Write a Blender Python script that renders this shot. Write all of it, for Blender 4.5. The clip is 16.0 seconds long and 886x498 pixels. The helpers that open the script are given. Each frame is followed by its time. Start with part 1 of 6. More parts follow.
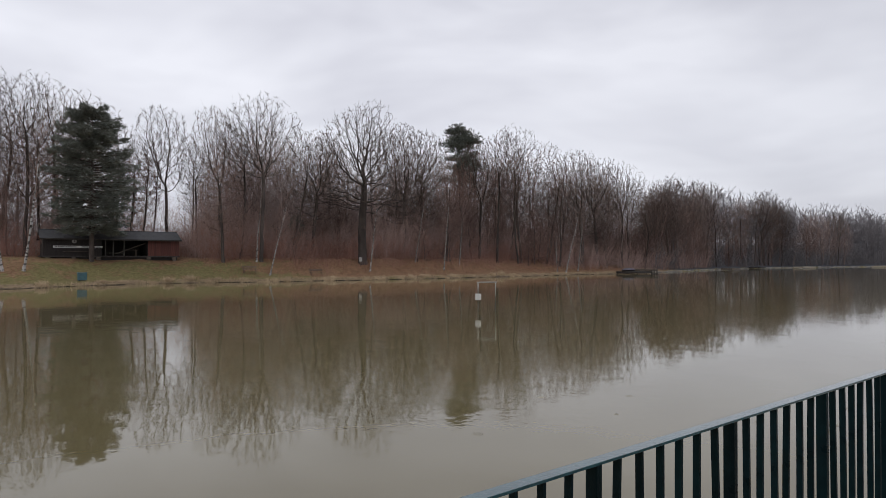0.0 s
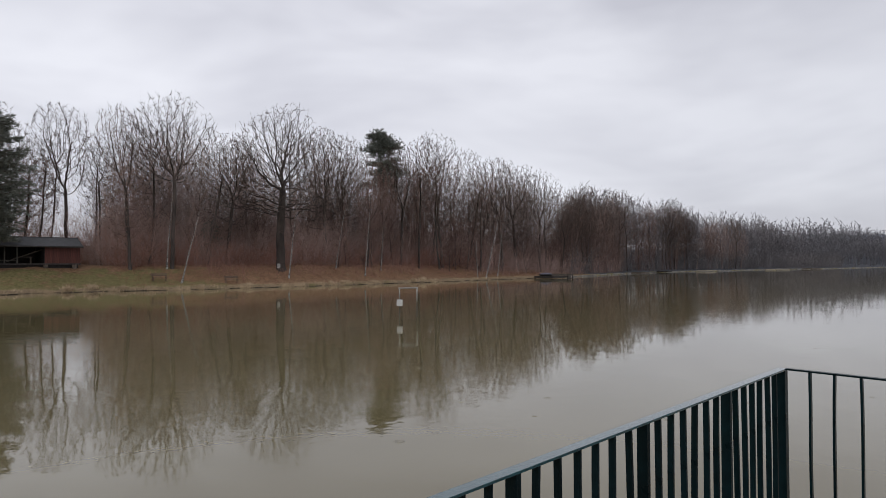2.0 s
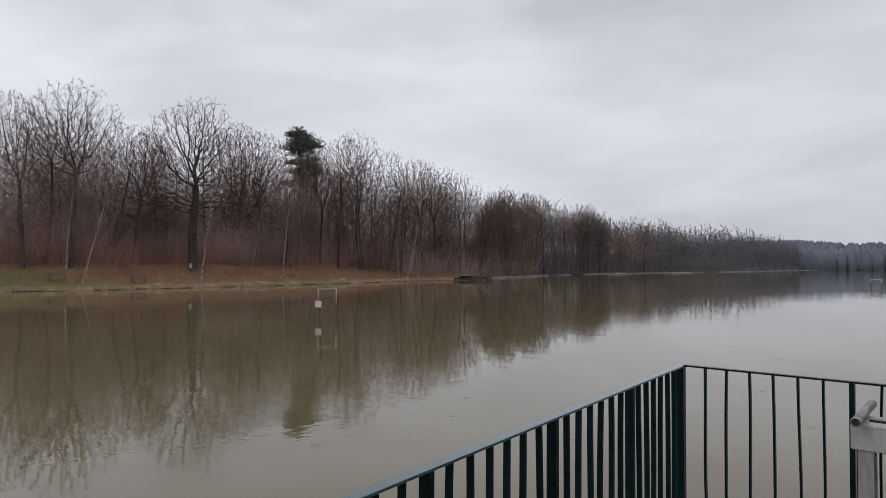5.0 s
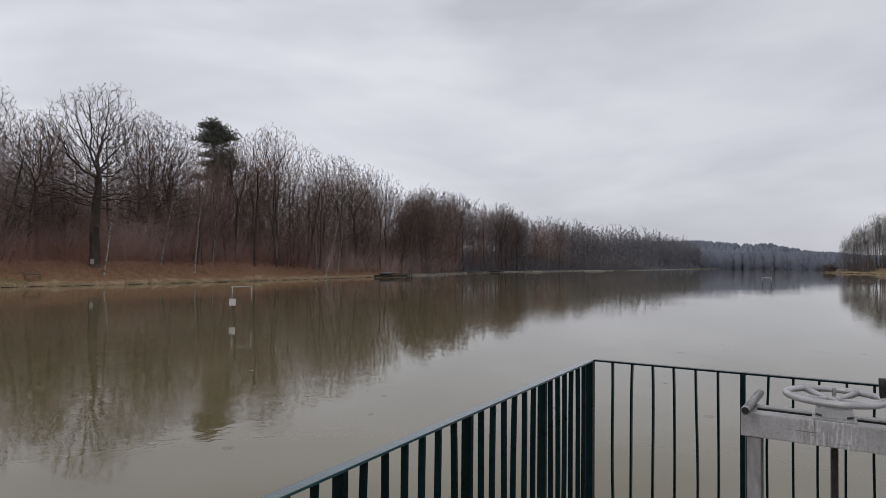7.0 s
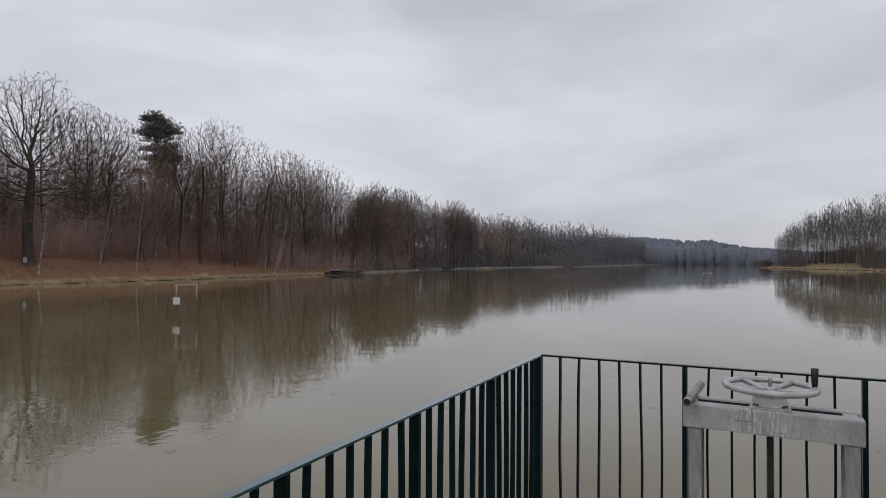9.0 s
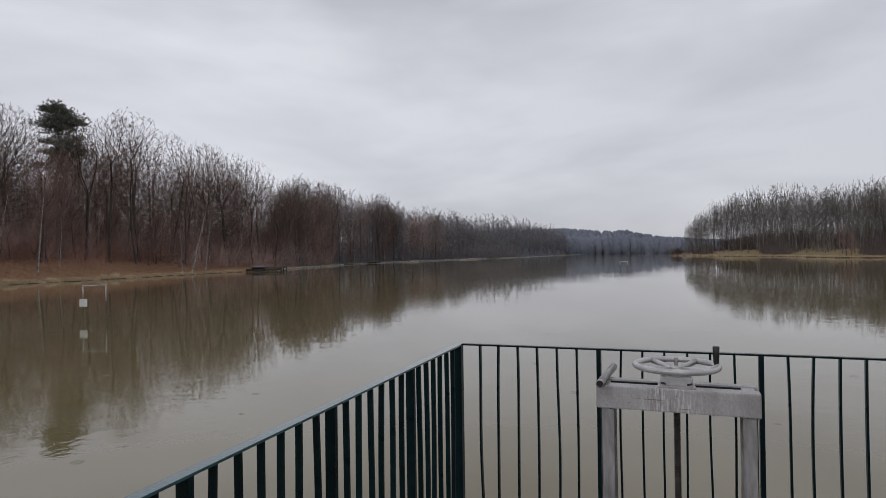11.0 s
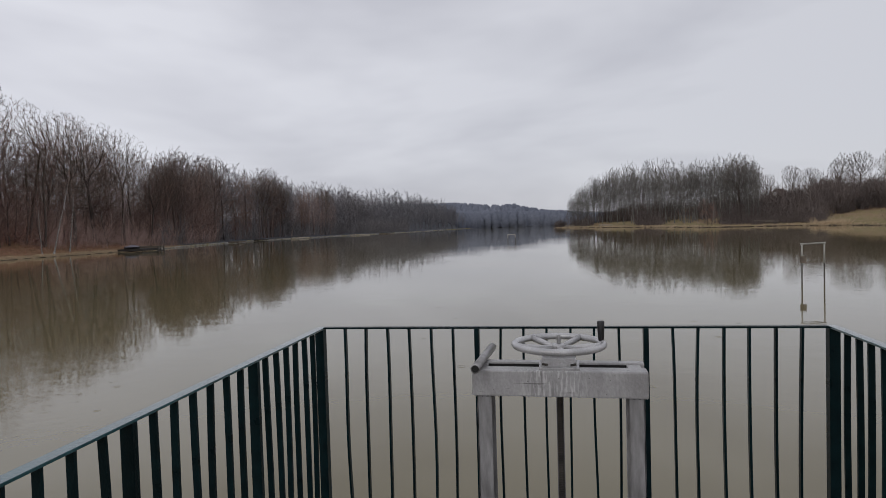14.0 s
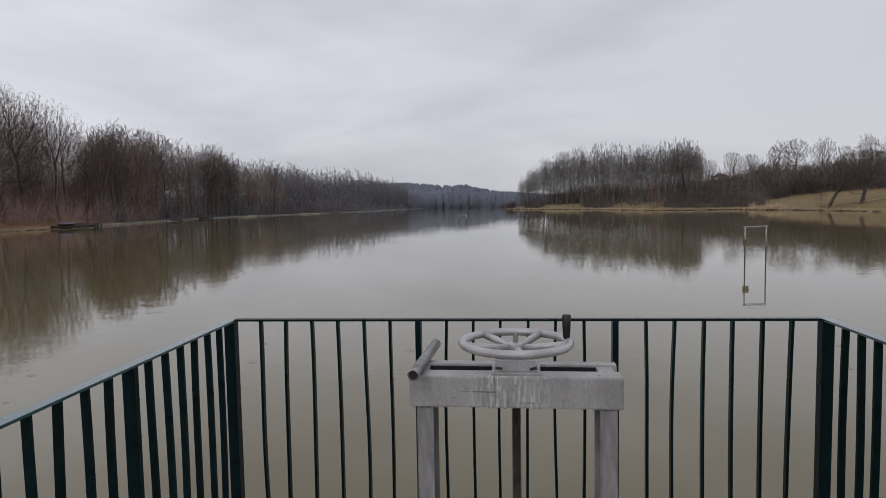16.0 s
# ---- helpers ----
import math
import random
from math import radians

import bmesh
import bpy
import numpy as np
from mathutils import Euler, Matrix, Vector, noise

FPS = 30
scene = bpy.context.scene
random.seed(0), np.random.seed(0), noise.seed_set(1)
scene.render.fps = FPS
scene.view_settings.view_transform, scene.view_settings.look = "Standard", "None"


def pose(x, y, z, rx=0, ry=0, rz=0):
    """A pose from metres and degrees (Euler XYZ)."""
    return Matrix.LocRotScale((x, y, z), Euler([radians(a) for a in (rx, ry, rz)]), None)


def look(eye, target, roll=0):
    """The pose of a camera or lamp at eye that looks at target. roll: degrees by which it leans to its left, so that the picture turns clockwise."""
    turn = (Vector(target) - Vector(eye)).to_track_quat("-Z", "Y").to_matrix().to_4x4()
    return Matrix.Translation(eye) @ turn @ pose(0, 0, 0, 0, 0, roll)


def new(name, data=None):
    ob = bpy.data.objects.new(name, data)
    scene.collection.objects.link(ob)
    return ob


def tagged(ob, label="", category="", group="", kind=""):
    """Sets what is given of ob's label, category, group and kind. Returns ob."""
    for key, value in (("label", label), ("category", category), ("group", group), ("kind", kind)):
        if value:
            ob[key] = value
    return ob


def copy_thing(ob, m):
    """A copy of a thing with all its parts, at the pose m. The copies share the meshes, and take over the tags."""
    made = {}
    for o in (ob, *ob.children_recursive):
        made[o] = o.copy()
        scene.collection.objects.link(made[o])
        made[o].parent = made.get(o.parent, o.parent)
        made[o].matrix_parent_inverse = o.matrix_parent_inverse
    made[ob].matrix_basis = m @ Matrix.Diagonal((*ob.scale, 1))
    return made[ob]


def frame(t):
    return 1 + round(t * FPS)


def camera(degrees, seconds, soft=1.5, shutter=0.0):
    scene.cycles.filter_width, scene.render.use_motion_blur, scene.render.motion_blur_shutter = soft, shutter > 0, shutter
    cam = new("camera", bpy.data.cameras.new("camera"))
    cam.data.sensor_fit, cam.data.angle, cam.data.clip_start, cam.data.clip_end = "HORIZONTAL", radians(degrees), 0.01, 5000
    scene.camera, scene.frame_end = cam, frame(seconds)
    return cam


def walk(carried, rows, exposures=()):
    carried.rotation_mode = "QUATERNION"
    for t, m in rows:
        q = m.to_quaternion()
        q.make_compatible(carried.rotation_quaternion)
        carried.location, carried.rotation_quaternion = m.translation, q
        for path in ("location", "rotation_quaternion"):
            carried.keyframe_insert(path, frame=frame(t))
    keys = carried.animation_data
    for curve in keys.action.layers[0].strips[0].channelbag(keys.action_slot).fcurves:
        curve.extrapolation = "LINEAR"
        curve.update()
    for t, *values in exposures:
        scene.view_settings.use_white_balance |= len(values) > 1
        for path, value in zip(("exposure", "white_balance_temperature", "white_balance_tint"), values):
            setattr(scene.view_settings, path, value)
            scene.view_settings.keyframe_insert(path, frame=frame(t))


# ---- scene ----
cam = camera(71.1, 16.0, 0.75)
PATH = [
    (0, (1.32, -4.026, 2.922), (-0.295, -2.846, 2.952), 0.1),
    (0.5, (1.286, -4.001, 2.917), (-0.281, -2.759, 2.951), -0.1),
    (1, (1.297, -4.058, 2.933), (-0.233, -2.771, 2.975), -0.3),
    (1.5, (1.279, -3.995, 2.919), (-0.207, -2.656, 2.958), 0.0),
    (2, (1.284, -3.98, 2.928), (-0.169, -2.606, 2.976), -0.2),
    (2.5, (1.294, -4.023, 2.935), (-0.121, -2.61, 2.978), -0.3),
    (3, (1.307, -4.061, 2.94), (-0.089, -2.629, 2.976), -0.2),
    (5.5, (1.31, -3.976, 2.924), (0.088, -2.393, 2.974), 0.5),
    (6, (1.312, -3.984, 2.928), (0.138, -2.365, 2.972), 0.8),
    (6.5, (1.315, -3.983, 2.928), (0.2, -2.324, 2.978), 0.7),
    (7, (1.32, -3.976, 2.928), (0.262, -2.28, 2.974), 0.5),
    (7.5, (1.326, -3.964, 2.925), (0.301, -2.247, 2.968), 0.3),
    (8, (1.324, -3.963, 2.923), (0.338, -2.223, 2.967), 0.4),
    (8.5, (1.324, -3.952, 2.92), (0.364, -2.198, 2.959), 0.4),
    (9, (1.318, -3.934, 2.923), (0.395, -2.16, 2.96), 0.3),
    (9.5, (1.304, -3.939, 2.917), (0.446, -2.133, 2.949), 0.4),
    (10, (1.291, -3.934, 2.909), (0.56, -2.073, 2.934), 0.1),
    (12.5, (1.449, -3.671, 2.89), (0.766, -1.791, 2.872), -1.9),
    (13, (1.398, -3.562, 2.879), (0.809, -1.651, 2.821), -1.8),
    (13.5, (1.348, -3.454, 2.879), (0.882, -1.509, 2.844), -1.4),
    (14, (1.354, -3.352, 2.866), (0.981, -1.389, 2.793), -1.7),
    (14.5, (1.39, -3.209, 2.856), (1.04, -1.242, 2.782), -1.5),
    (15, (1.401, -3.045, 2.854), (1.03, -1.082, 2.743), -1.4),
    (15.5, (1.385, -2.951, 2.845), (1.071, -0.98, 2.718), -1.3),
    (16, (1.322, -2.801, 2.831), (1.103, -0.818, 2.691), -1.0),
]
walk(cam, [(t, look(eye, target, roll)) for t, eye, target, roll in PATH], ((0, 0.19), (3, 0.12), (6, 0.05), (9, 0.0), (16, 0.0)))

# ---- world, sun, exposure ----
EXPOSURE = 0.0
world = bpy.data.worlds.new("overcast_sky")
scene.world = world
world.use_nodes = True
wn, wl = world.node_tree.nodes, world.node_tree.links
wn.clear()
w_out = wn.new("ShaderNodeOutputWorld")
w_mix = wn.new("ShaderNodeMixShader")
w_sky = wn.new("ShaderNodeTexSky")
w_sky.sky_type = "NISHITA"
w_sky.sun_disc = False
w_sky.sun_elevation = radians(32)
w_sky.sun_rotation = radians(200)
w_bg = wn.new("ShaderNodeBackground")
w_bg.inputs["Strength"].default_value = 0.08
w_cloud = wn.new("ShaderNodeBackground")
w_cloud.inputs["Strength"].default_value = 1.0
w_map = wn.new("ShaderNodeMapping")
w_map.inputs["Scale"].default_value = (1.0, 1.0, 3.2)
w_map.inputs["Rotation"].default_value = (0.0, radians(-14), radians(20))
w_tc = wn.new("ShaderNodeTexCoord")
w_noise = wn.new("ShaderNodeTexNoise")
w_noise.inputs["Scale"].default_value = 1.7
w_noise.inputs["Detail"].default_value = 4.0
w_noise.inputs["Roughness"].default_value = 0.52
w_noise.inputs["Distortion"].default_value = 0.25
w_ramp = wn.new("ShaderNodeValToRGB")
w_ramp.color_ramp.elements[0].position, w_ramp.color_ramp.elements[0].color = 0.36, (0.565, 0.570, 0.635, 1)
w_ramp.color_ramp.elements[1].position, w_ramp.color_ramp.elements[1].color = 0.61, (0.775, 0.783, 0.846, 1)
wl.new(w_tc.outputs["Generated"], w_map.inputs["Vector"])
wl.new(w_map.outputs["Vector"], w_noise.inputs["Vector"])
wl.new(w_noise.outputs["Fac"], w_ramp.inputs["Fac"])
# the cloud thickens towards the far end of the lake
w_dot = wn.new("ShaderNodeVectorMath")
w_dot.operation = "DOT_PRODUCT"
w_dot.inputs[1].default_value = (0.62, 0.70, -0.35)
w_grad = wn.new("ShaderNodeMapRange")
w_grad.inputs["From Min"].default_value, w_grad.inputs["From Max"].default_value = -0.2, 1.0
w_grad.inputs["To Min"].default_value, w_grad.inputs["To Max"].default_value = 1.03, 0.765
w_scale = wn.new("ShaderNodeVectorMath")
w_scale.operation = "SCALE"
wl.new(w_tc.outputs["Generated"], w_dot.inputs[0])
wl.new(w_dot.outputs["Value"], w_grad.inputs["Value"])
wl.new(w_ramp.outputs["Color"], w_scale.inputs[0])
wl.new(w_grad.outputs["Result"], w_scale.inputs["Scale"])
wl.new(w_scale.outputs["Vector"], w_cloud.inputs["Color"])
wl.new(w_sky.outputs["Color"], w_bg.inputs["Color"])
w_mix.inputs["Fac"].default_value = 0.93
wl.new(w_bg.outputs["Background"], w_mix.inputs[1])
wl.new(w_cloud.outputs["Background"], w_mix.inputs[2])
wl.new(w_mix.outputs["Shader"], w_out.inputs["Surface"])

sun = new("sun", bpy.data.lights.new("sun", "SUN"))
sun.data.energy, sun.data.angle, sun.data.color = 0.5, radians(40), (1.0, 0.97, 0.93)
sun.matrix_world = look((-30, -80, 70), (0, 0, 0))


# ---- materials ----
def mat(name, c1, c2, scale=6.0, rough=0.8, metal=0.0, bump=0.25, bscale=60.0, vary=0.25, stretch=(1, 1, 1), rvar=0.1, spec=0.5):
    """A surface that wanders between two colours at one scale, with grain and relief at a finer one; vary: differences from object to object."""
    m = bpy.data.materials.new(name)
    m.use_nodes = True
    n, l = m.node_tree.nodes, m.node_tree.links
    b = n["Principled BSDF"]
    tc, mp = n.new("ShaderNodeTexCoord"), n.new("ShaderNodeMapping")
    mp.inputs["Scale"].default_value = stretch
    l.new(tc.outputs["Object"], mp.inputs["Vector"])
    big, fine = n.new("ShaderNodeTexNoise"), n.new("ShaderNodeTexNoise")
    big.inputs["Scale"].default_value, big.inputs["Detail"].default_value = scale, 5.0
    fine.inputs["Scale"].default_value, fine.inputs["Detail"].default_value = bscale, 4.0
    for t in (big, fine):
        l.new(mp.outputs["Vector"], t.inputs["Vector"])
    ramp = n.new("ShaderNodeValToRGB")
    ramp.color_ramp.elements[0].position, ramp.color_ramp.elements[0].color = 0.35, (*c1, 1)
    ramp.color_ramp.elements[1].position, ramp.color_ramp.elements[1].color = 0.65, (*c2, 1)
    l.new(big.outputs["Fac"], ramp.inputs["Fac"])
    info = n.new("ShaderNodeObjectInfo")
    k1 = n.new("ShaderNodeMapRange")
    k1.inputs["To Min"].default_value, k1.inputs["To Max"].default_value = 1 - vary, 1 + vary
    l.new(info.outputs["Random"], k1.inputs["Value"])
    k2 = n.new("ShaderNodeMapRange")
    k2.inputs["To Min"].default_value, k2.inputs["To Max"].default_value = 0.7, 1.3
    l.new(fine.outputs["Fac"], k2.inputs["Value"])
    mul = n.new("ShaderNodeMath")
    mul.operation = "MULTIPLY"
    l.new(k1.outputs["Result"], mul.inputs[0])
    l.new(k2.outputs["Result"], mul.inputs[1])
    sc = n.new("ShaderNodeVectorMath")
    sc.operation = "SCALE"
    l.new(ramp.outputs["Color"], sc.inputs[0])
    l.new(mul.outputs["Value"], sc.inputs["Scale"])
    l.new(sc.outputs["Vector"], b.inputs["Base Color"])
    rr = n.new("ShaderNodeMapRange")
    rr.inputs["To Min"].default_value, rr.inputs["To Max"].default_value = max(0.02, rough - rvar), min(1.0, rough + rvar)
    l.new(big.outputs["Fac"], rr.inputs["Value"])
    l.new(rr.outputs["Result"], b.inputs["Roughness"])
    b.inputs["Metallic"].default_value = metal
    b.inputs["Specular IOR Level"].default_value = spec
    if bump:
        bp = n.new("ShaderNodeBump")
        bp.inputs["Strength"].default_value, bp.inputs["Distance"].default_value = bump, 0.01
        l.new(fine.outputs["Fac"], bp.inputs["Height"])
        l.new(bp.outputs["Normal"], b.inputs["Normal"])
    return m


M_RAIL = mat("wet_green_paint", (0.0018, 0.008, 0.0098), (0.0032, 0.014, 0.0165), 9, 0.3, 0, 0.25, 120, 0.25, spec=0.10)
# wet handrail: copy of the rail paint, base lightened for the sky's sheen
M_RAILTOP = mat("wet_green_paint_sheen", (0.008, 0.042, 0.050), (0.016, 0.068, 0.078), 9, 0.16, 0, 0.15, 60, 0.1, rvar=0.08, spec=0.5)
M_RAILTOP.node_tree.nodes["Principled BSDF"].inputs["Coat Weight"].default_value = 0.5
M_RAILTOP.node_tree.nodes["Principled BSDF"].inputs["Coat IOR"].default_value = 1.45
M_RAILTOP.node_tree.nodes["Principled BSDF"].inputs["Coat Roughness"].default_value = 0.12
M_GREY = mat("weathered_grey_paint", (0.28, 0.272, 0.268), (0.44, 0.43, 0.426), 7, 0.38, 0, 0.3, 90, 0.05, (1, 1, 0.25), 0.15)
M_LEG = mat("streaked_grey_paint", (0.15, 0.144, 0.142), (0.285, 0.278, 0.276), 17, 0.42, 0, 0.3, 70, 0.05, (1, 1, 0.28), 0.15)
M_WHEEL = mat("silver_paint", (0.34, 0.335, 0.335), (0.47, 0.462, 0.46), 9, 0.24, 0.25, 0.18, 150, 0.0)
M_STEEL = mat("dull_wet_steel", (0.20, 0.195, 0.19), (0.34, 0.33, 0.325), 20, 0.32, 0.6, 0.2, 160, 0.0)
M_DARKSTEEL = mat("greased_dark_steel", (0.035, 0.032, 0.03), (0.09, 0.08, 0.07), 25, 0.4, 0.5, 0.2, 160, 0.0)
# near-black base colour that stands for shade in gaps and hollows
M_SLOT = mat("shade_black", (0.008, 0.008, 0.008), (0.018, 0.017, 0.016), 12, 0.7, 0, 0.2, 90, 0.0)
M_BLACK = mat("black_plastic", (0.008, 0.008, 0.009), (0.014, 0.014, 0.015), 30, 0.4, 0, 0.1, 200, 0.0)
M_CONC = mat("damp_concrete", (0.16, 0.155, 0.145), (0.26, 0.25, 0.235), 3, 0.8, 0, 0.5, 45, 0.05)
M_BARK = mat("damp_bark", (0.045, 0.035, 0.030), (0.11, 0.088, 0.075), 1.2, 0.9, 0, 0.5, 18, 0.3, (1, 1, 0.3))
M_TWIG = mat("bare_twigs", (0.083, 0.06, 0.05), (0.15, 0.111, 0.095), 0.35, 0.9, 0, 0.0, 9, 0.3)
M_TWIGRED = mat("reddish_bare_twigs", (0.145, 0.092, 0.077), (0.23, 0.153, 0.127), 0.35, 0.9, 0, 0.0, 9, 0.3)
M_TWIGPALE = mat("pale_grey_twigs", (0.095, 0.085, 0.078), (0.16, 0.146, 0.132), 0.35, 0.9, 0, 0.0, 9, 0.25)
M_BARKPALE = mat("pale_grey_bark", (0.10, 0.095, 0.086), (0.22, 0.21, 0.193), 1.5, 0.9, 0, 0.4, 18, 0.25, (1, 1, 0.3))
M_NEEDLE = mat("dark_needles", (0.11, 0.122, 0.104), (0.19, 0.20, 0.168), 0.9, 0.8, 0, 0.0, 14, 0.2)
M_BRUSH = mat("russet_brush", (0.27, 0.135, 0.10), (0.42, 0.235, 0.18), 0.12, 0.95, 0, 0.0, 4, 0.1)
# grey-brown twigs deep in the wood, colour lightened for haze against the shade
M_TWIGBACK = mat("lightened_twigs_deep_in_wood", (0.24, 0.180, 0.158), (0.36, 0.275, 0.245), 0.35, 0.9, 0, 0.0, 9, 0.25)
M_TWIGS = mat("thin_sapling_bark", (0.26, 0.185, 0.16), (0.38, 0.28, 0.245), 0.1, 0.95, 0, 0.0, 4, 0.1)
M_TWIGGREY = mat("grey_brown_bare_twigs", (0.105, 0.09, 0.08), (0.17, 0.148, 0.134), 0.35, 0.9, 0, 0.0, 9, 0.25)
# far brush: brown greyed in the colour itself to stand for mist
M_FARBRUSH = mat("brown_brush_painted_haze", (0.15, 0.138, 0.138), (0.225, 0.208, 0.208), 0.1, 0.95, 0, 0.0, 4, 0.1)
M_SCRUB = mat("dark_brown_scrub", (0.085, 0.067, 0.060), (0.155, 0.122, 0.108), 0.1, 0.95, 0, 0.0, 4, 0.1)
M_BRUSHDARK = mat("grey_brown_brush", (0.32, 0.215, 0.18), (0.46, 0.33, 0.285), 0.1, 0.95, 0, 0.0, 4, 0.1)
M_GRASS = mat("olive_winter_grass", (0.15, 0.14, 0.046), (0.30, 0.25, 0.11), 0.5, 0.95, 0, 0.0, 6, 0.1)
M_LITTER = mat("dead_brown_leaves", (0.17, 0.08, 0.045), (0.40, 0.215, 0.13), 0.9, 0.95, 0, 0.0, 6, 0.1)
M_STRAW = mat("dry_straw", (0.31, 0.225, 0.135), (0.47, 0.355, 0.225), 0.8, 0.95, 0, 0.0, 14, 0.15)
M_STONE = mat("pale_shore_stones", (0.15, 0.14, 0.13), (0.36, 0.34, 0.315), 0.9, 0.8, 0, 0.5, 9, 0.0)
M_HUTWOOD = mat("dark_stained_boards", (0.010, 0.0075, 0.007), (0.024, 0.018, 0.015), 3, 0.75, 0, 0.4, 30, 0.25, (1, 1, 0.2))
M_HUTRED = mat("red_brown_boards", (0.075, 0.022, 0.016), (0.115, 0.036, 0.026), 3, 0.75, 0, 0.4, 30, 0.2, (1, 1, 0.2))
M_ROOF = mat("dark_grey_roofing", (0.032, 0.032, 0.034), (0.06, 0.06, 0.064), 1.5, 0.65, 0, 0.4, 22, 0.1)
M_WHITE = mat("off_white_paint", (0.55, 0.54, 0.52), (0.68, 0.67, 0.65), 6, 0.7, 0, 0.2, 60, 0.05)
M_LETTER = mat("dark_letter_paint", (0.03, 0.028, 0.028), (0.05, 0.048, 0.045), 6, 0.7, 0, 0.1, 60, 0.0)
M_BLUEBIN = mat("faded_blue_green_plastic", (0.045, 0.11, 0.13), (0.07, 0.15, 0.17), 4, 0.6, 0, 0.15, 40, 0.0)
M_OLDWOOD = mat("weathered_wood", (0.07, 0.055, 0.042), (0.15, 0.12, 0.095), 4, 0.85, 0, 0.4, 35, 0.25)
M_BENCH = mat("brown_bench_wood", (0.13, 0.085, 0.062), (0.22, 0.155, 0.115), 4, 0.85, 0, 0.3, 35, 0.15)
M_DARKWOOD = mat("wet_dark_wood", (0.02, 0.017, 0.015), (0.05, 0.042, 0.037), 4, 0.7, 0, 0.4, 35, 0.25)
M_PALEWOOD = mat("pale_wood", (0.28, 0.24, 0.18), (0.42, 0.37, 0.29), 3, 0.85, 0, 0.3, 35, 0.15)
M_TARP = mat("violet_grey_tarpaulin", (0.07, 0.065, 0.09), (0.13, 0.12, 0.15), 3, 0.5, 0, 0.4, 20, 0.0)
M_POST = mat("weathered_white_post", (0.22, 0.21, 0.195), (0.40, 0.385, 0.36), 2.5, 0.6, 0, 0.2, 40, 0.1)
# algae on the lake posts; painted shade on the hut's bay posts
M_POSTDARK = mat("algae_and_shade_dark_post", (0.03, 0.028, 0.022), (0.08, 0.072, 0.055), 4, 0.7, 0, 0.3, 40, 0.1)
M_TILE = mat("brown_roof_tiles", (0.07, 0.035, 0.027), (0.11, 0.06, 0.045), 2, 0.8, 0, 0.3, 20, 0.0)
# far hill: the haze of distance is put into the base colour
M_HILL = mat("conifers_painted_haze", (0.125, 0.136, 0.168), (0.165, 0.178, 0.215), 0.02, 1.0, 0, 0.0, 0.4, 0.05, spec=0.1)
# far twigs, paler and bluer: distance haze mixed into both colours
M_FARTWIG2 = mat("twigs_painted_haze", (0.165, 0.153, 0.158), (0.235, 0.22, 0.226), 0.03, 1.0, 0, 0.0, 0.6, 0.1, spec=0.1)
M_FARTWIG = mat("far_twigs_painted_haze", (0.15, 0.145, 0.155), (0.21, 0.205, 0.215), 0.03, 1.0, 0, 0.0, 0.6, 0.1, spec=0.1)


def beam_paint():
    """Grey paint with pale runs below the bearing, dark scratches along the beam and a few chips."""
    m = mat("run_marked_grey_paint", (0.29, 0.281, 0.278), (0.39, 0.381, 0.378), 5, 0.36, 0, 0.3, 90, 0.0, (1, 1, 0.6), 0.15)
    n, l = m.node_tree.nodes, m.node_tree.links
    b = n["Principled BSDF"]
    tc = n.new("ShaderNodeTexCoord")

    def layer(stretch, scale, lo, hi, colour, amount, centre=None):
        mp, no, rp = n.new("ShaderNodeMapping"), n.new("ShaderNodeTexNoise"), n.new("ShaderNodeMapRange")
        mp.inputs["Scale"].default_value = stretch
        no.inputs["Scale"].default_value, no.inputs["Detail"].default_value = scale, 4.0
        rp.inputs["From Min"].default_value, rp.inputs["From Max"].default_value, rp.inputs["To Max"].default_value = lo, hi, amount
        l.new(tc.outputs["Object"], mp.inputs["Vector"])
        l.new(mp.outputs["Vector"], no.inputs["Vector"])
        l.new(no.outputs["Fac"], rp.inputs["Value"])
        fac = rp.outputs["Result"]
        if centre is not None:
            sep, sub, ab, near, mu = (n.new("ShaderNodeSeparateXYZ"), n.new("ShaderNodeMath"), n.new("ShaderNodeMath"), n.new("ShaderNodeMapRange"), n.new("ShaderNodeMath"))
            sub.operation, ab.operation, mu.operation = "SUBTRACT", "ABSOLUTE", "MULTIPLY"
            sub.inputs[1].default_value = centre
            near.inputs["From Min"].default_value, near.inputs["From Max"].default_value = 0.17, 0.08
            l.new(tc.outputs["Object"], sep.inputs["Vector"])
            l.new(sep.outputs["X"], sub.inputs[0])
            l.new(sub.outputs["Value"], ab.inputs[0])
            l.new(ab.outputs["Value"], near.inputs["Value"])
            l.new(near.outputs["Result"], mu.inputs[0])
            l.new(fac, mu.inputs[1])
            fac = mu.outputs["Value"]
        mx = n.new("ShaderNodeMix")
        mx.data_type = "RGBA"
        l.new(fac, mx.inputs["Factor"])
        l.new(b.inputs["Base Color"].links[0].from_socket, mx.inputs["A"])
        mx.inputs["B"].default_value = (*colour, 1)
        l.new(mx.outputs["Result"], b.inputs["Base Color"])

    layer((1, 1, 0.16), 95, 0.50, 0.58, (0.58, 0.57, 0.565), 0.75, -0.02)
    layer((1, 1, 0.07), 60, 0.58, 0.66, (0.10, 0.095, 0.09), 0.5, -0.02)
    layer((0.05, 1, 1), 75, 0.665, 0.69, (0.07, 0.064, 0.058), 0.7)
    layer((1, 1, 1), 55, 0.69, 0.715, (0.05, 0.04, 0.035), 0.85)
    layer((1, 1, 0.25), 14, 0.50, 0.66, (0.17, 0.165, 0.16), 0.4)
    return m


M_BEAM = beam_paint()


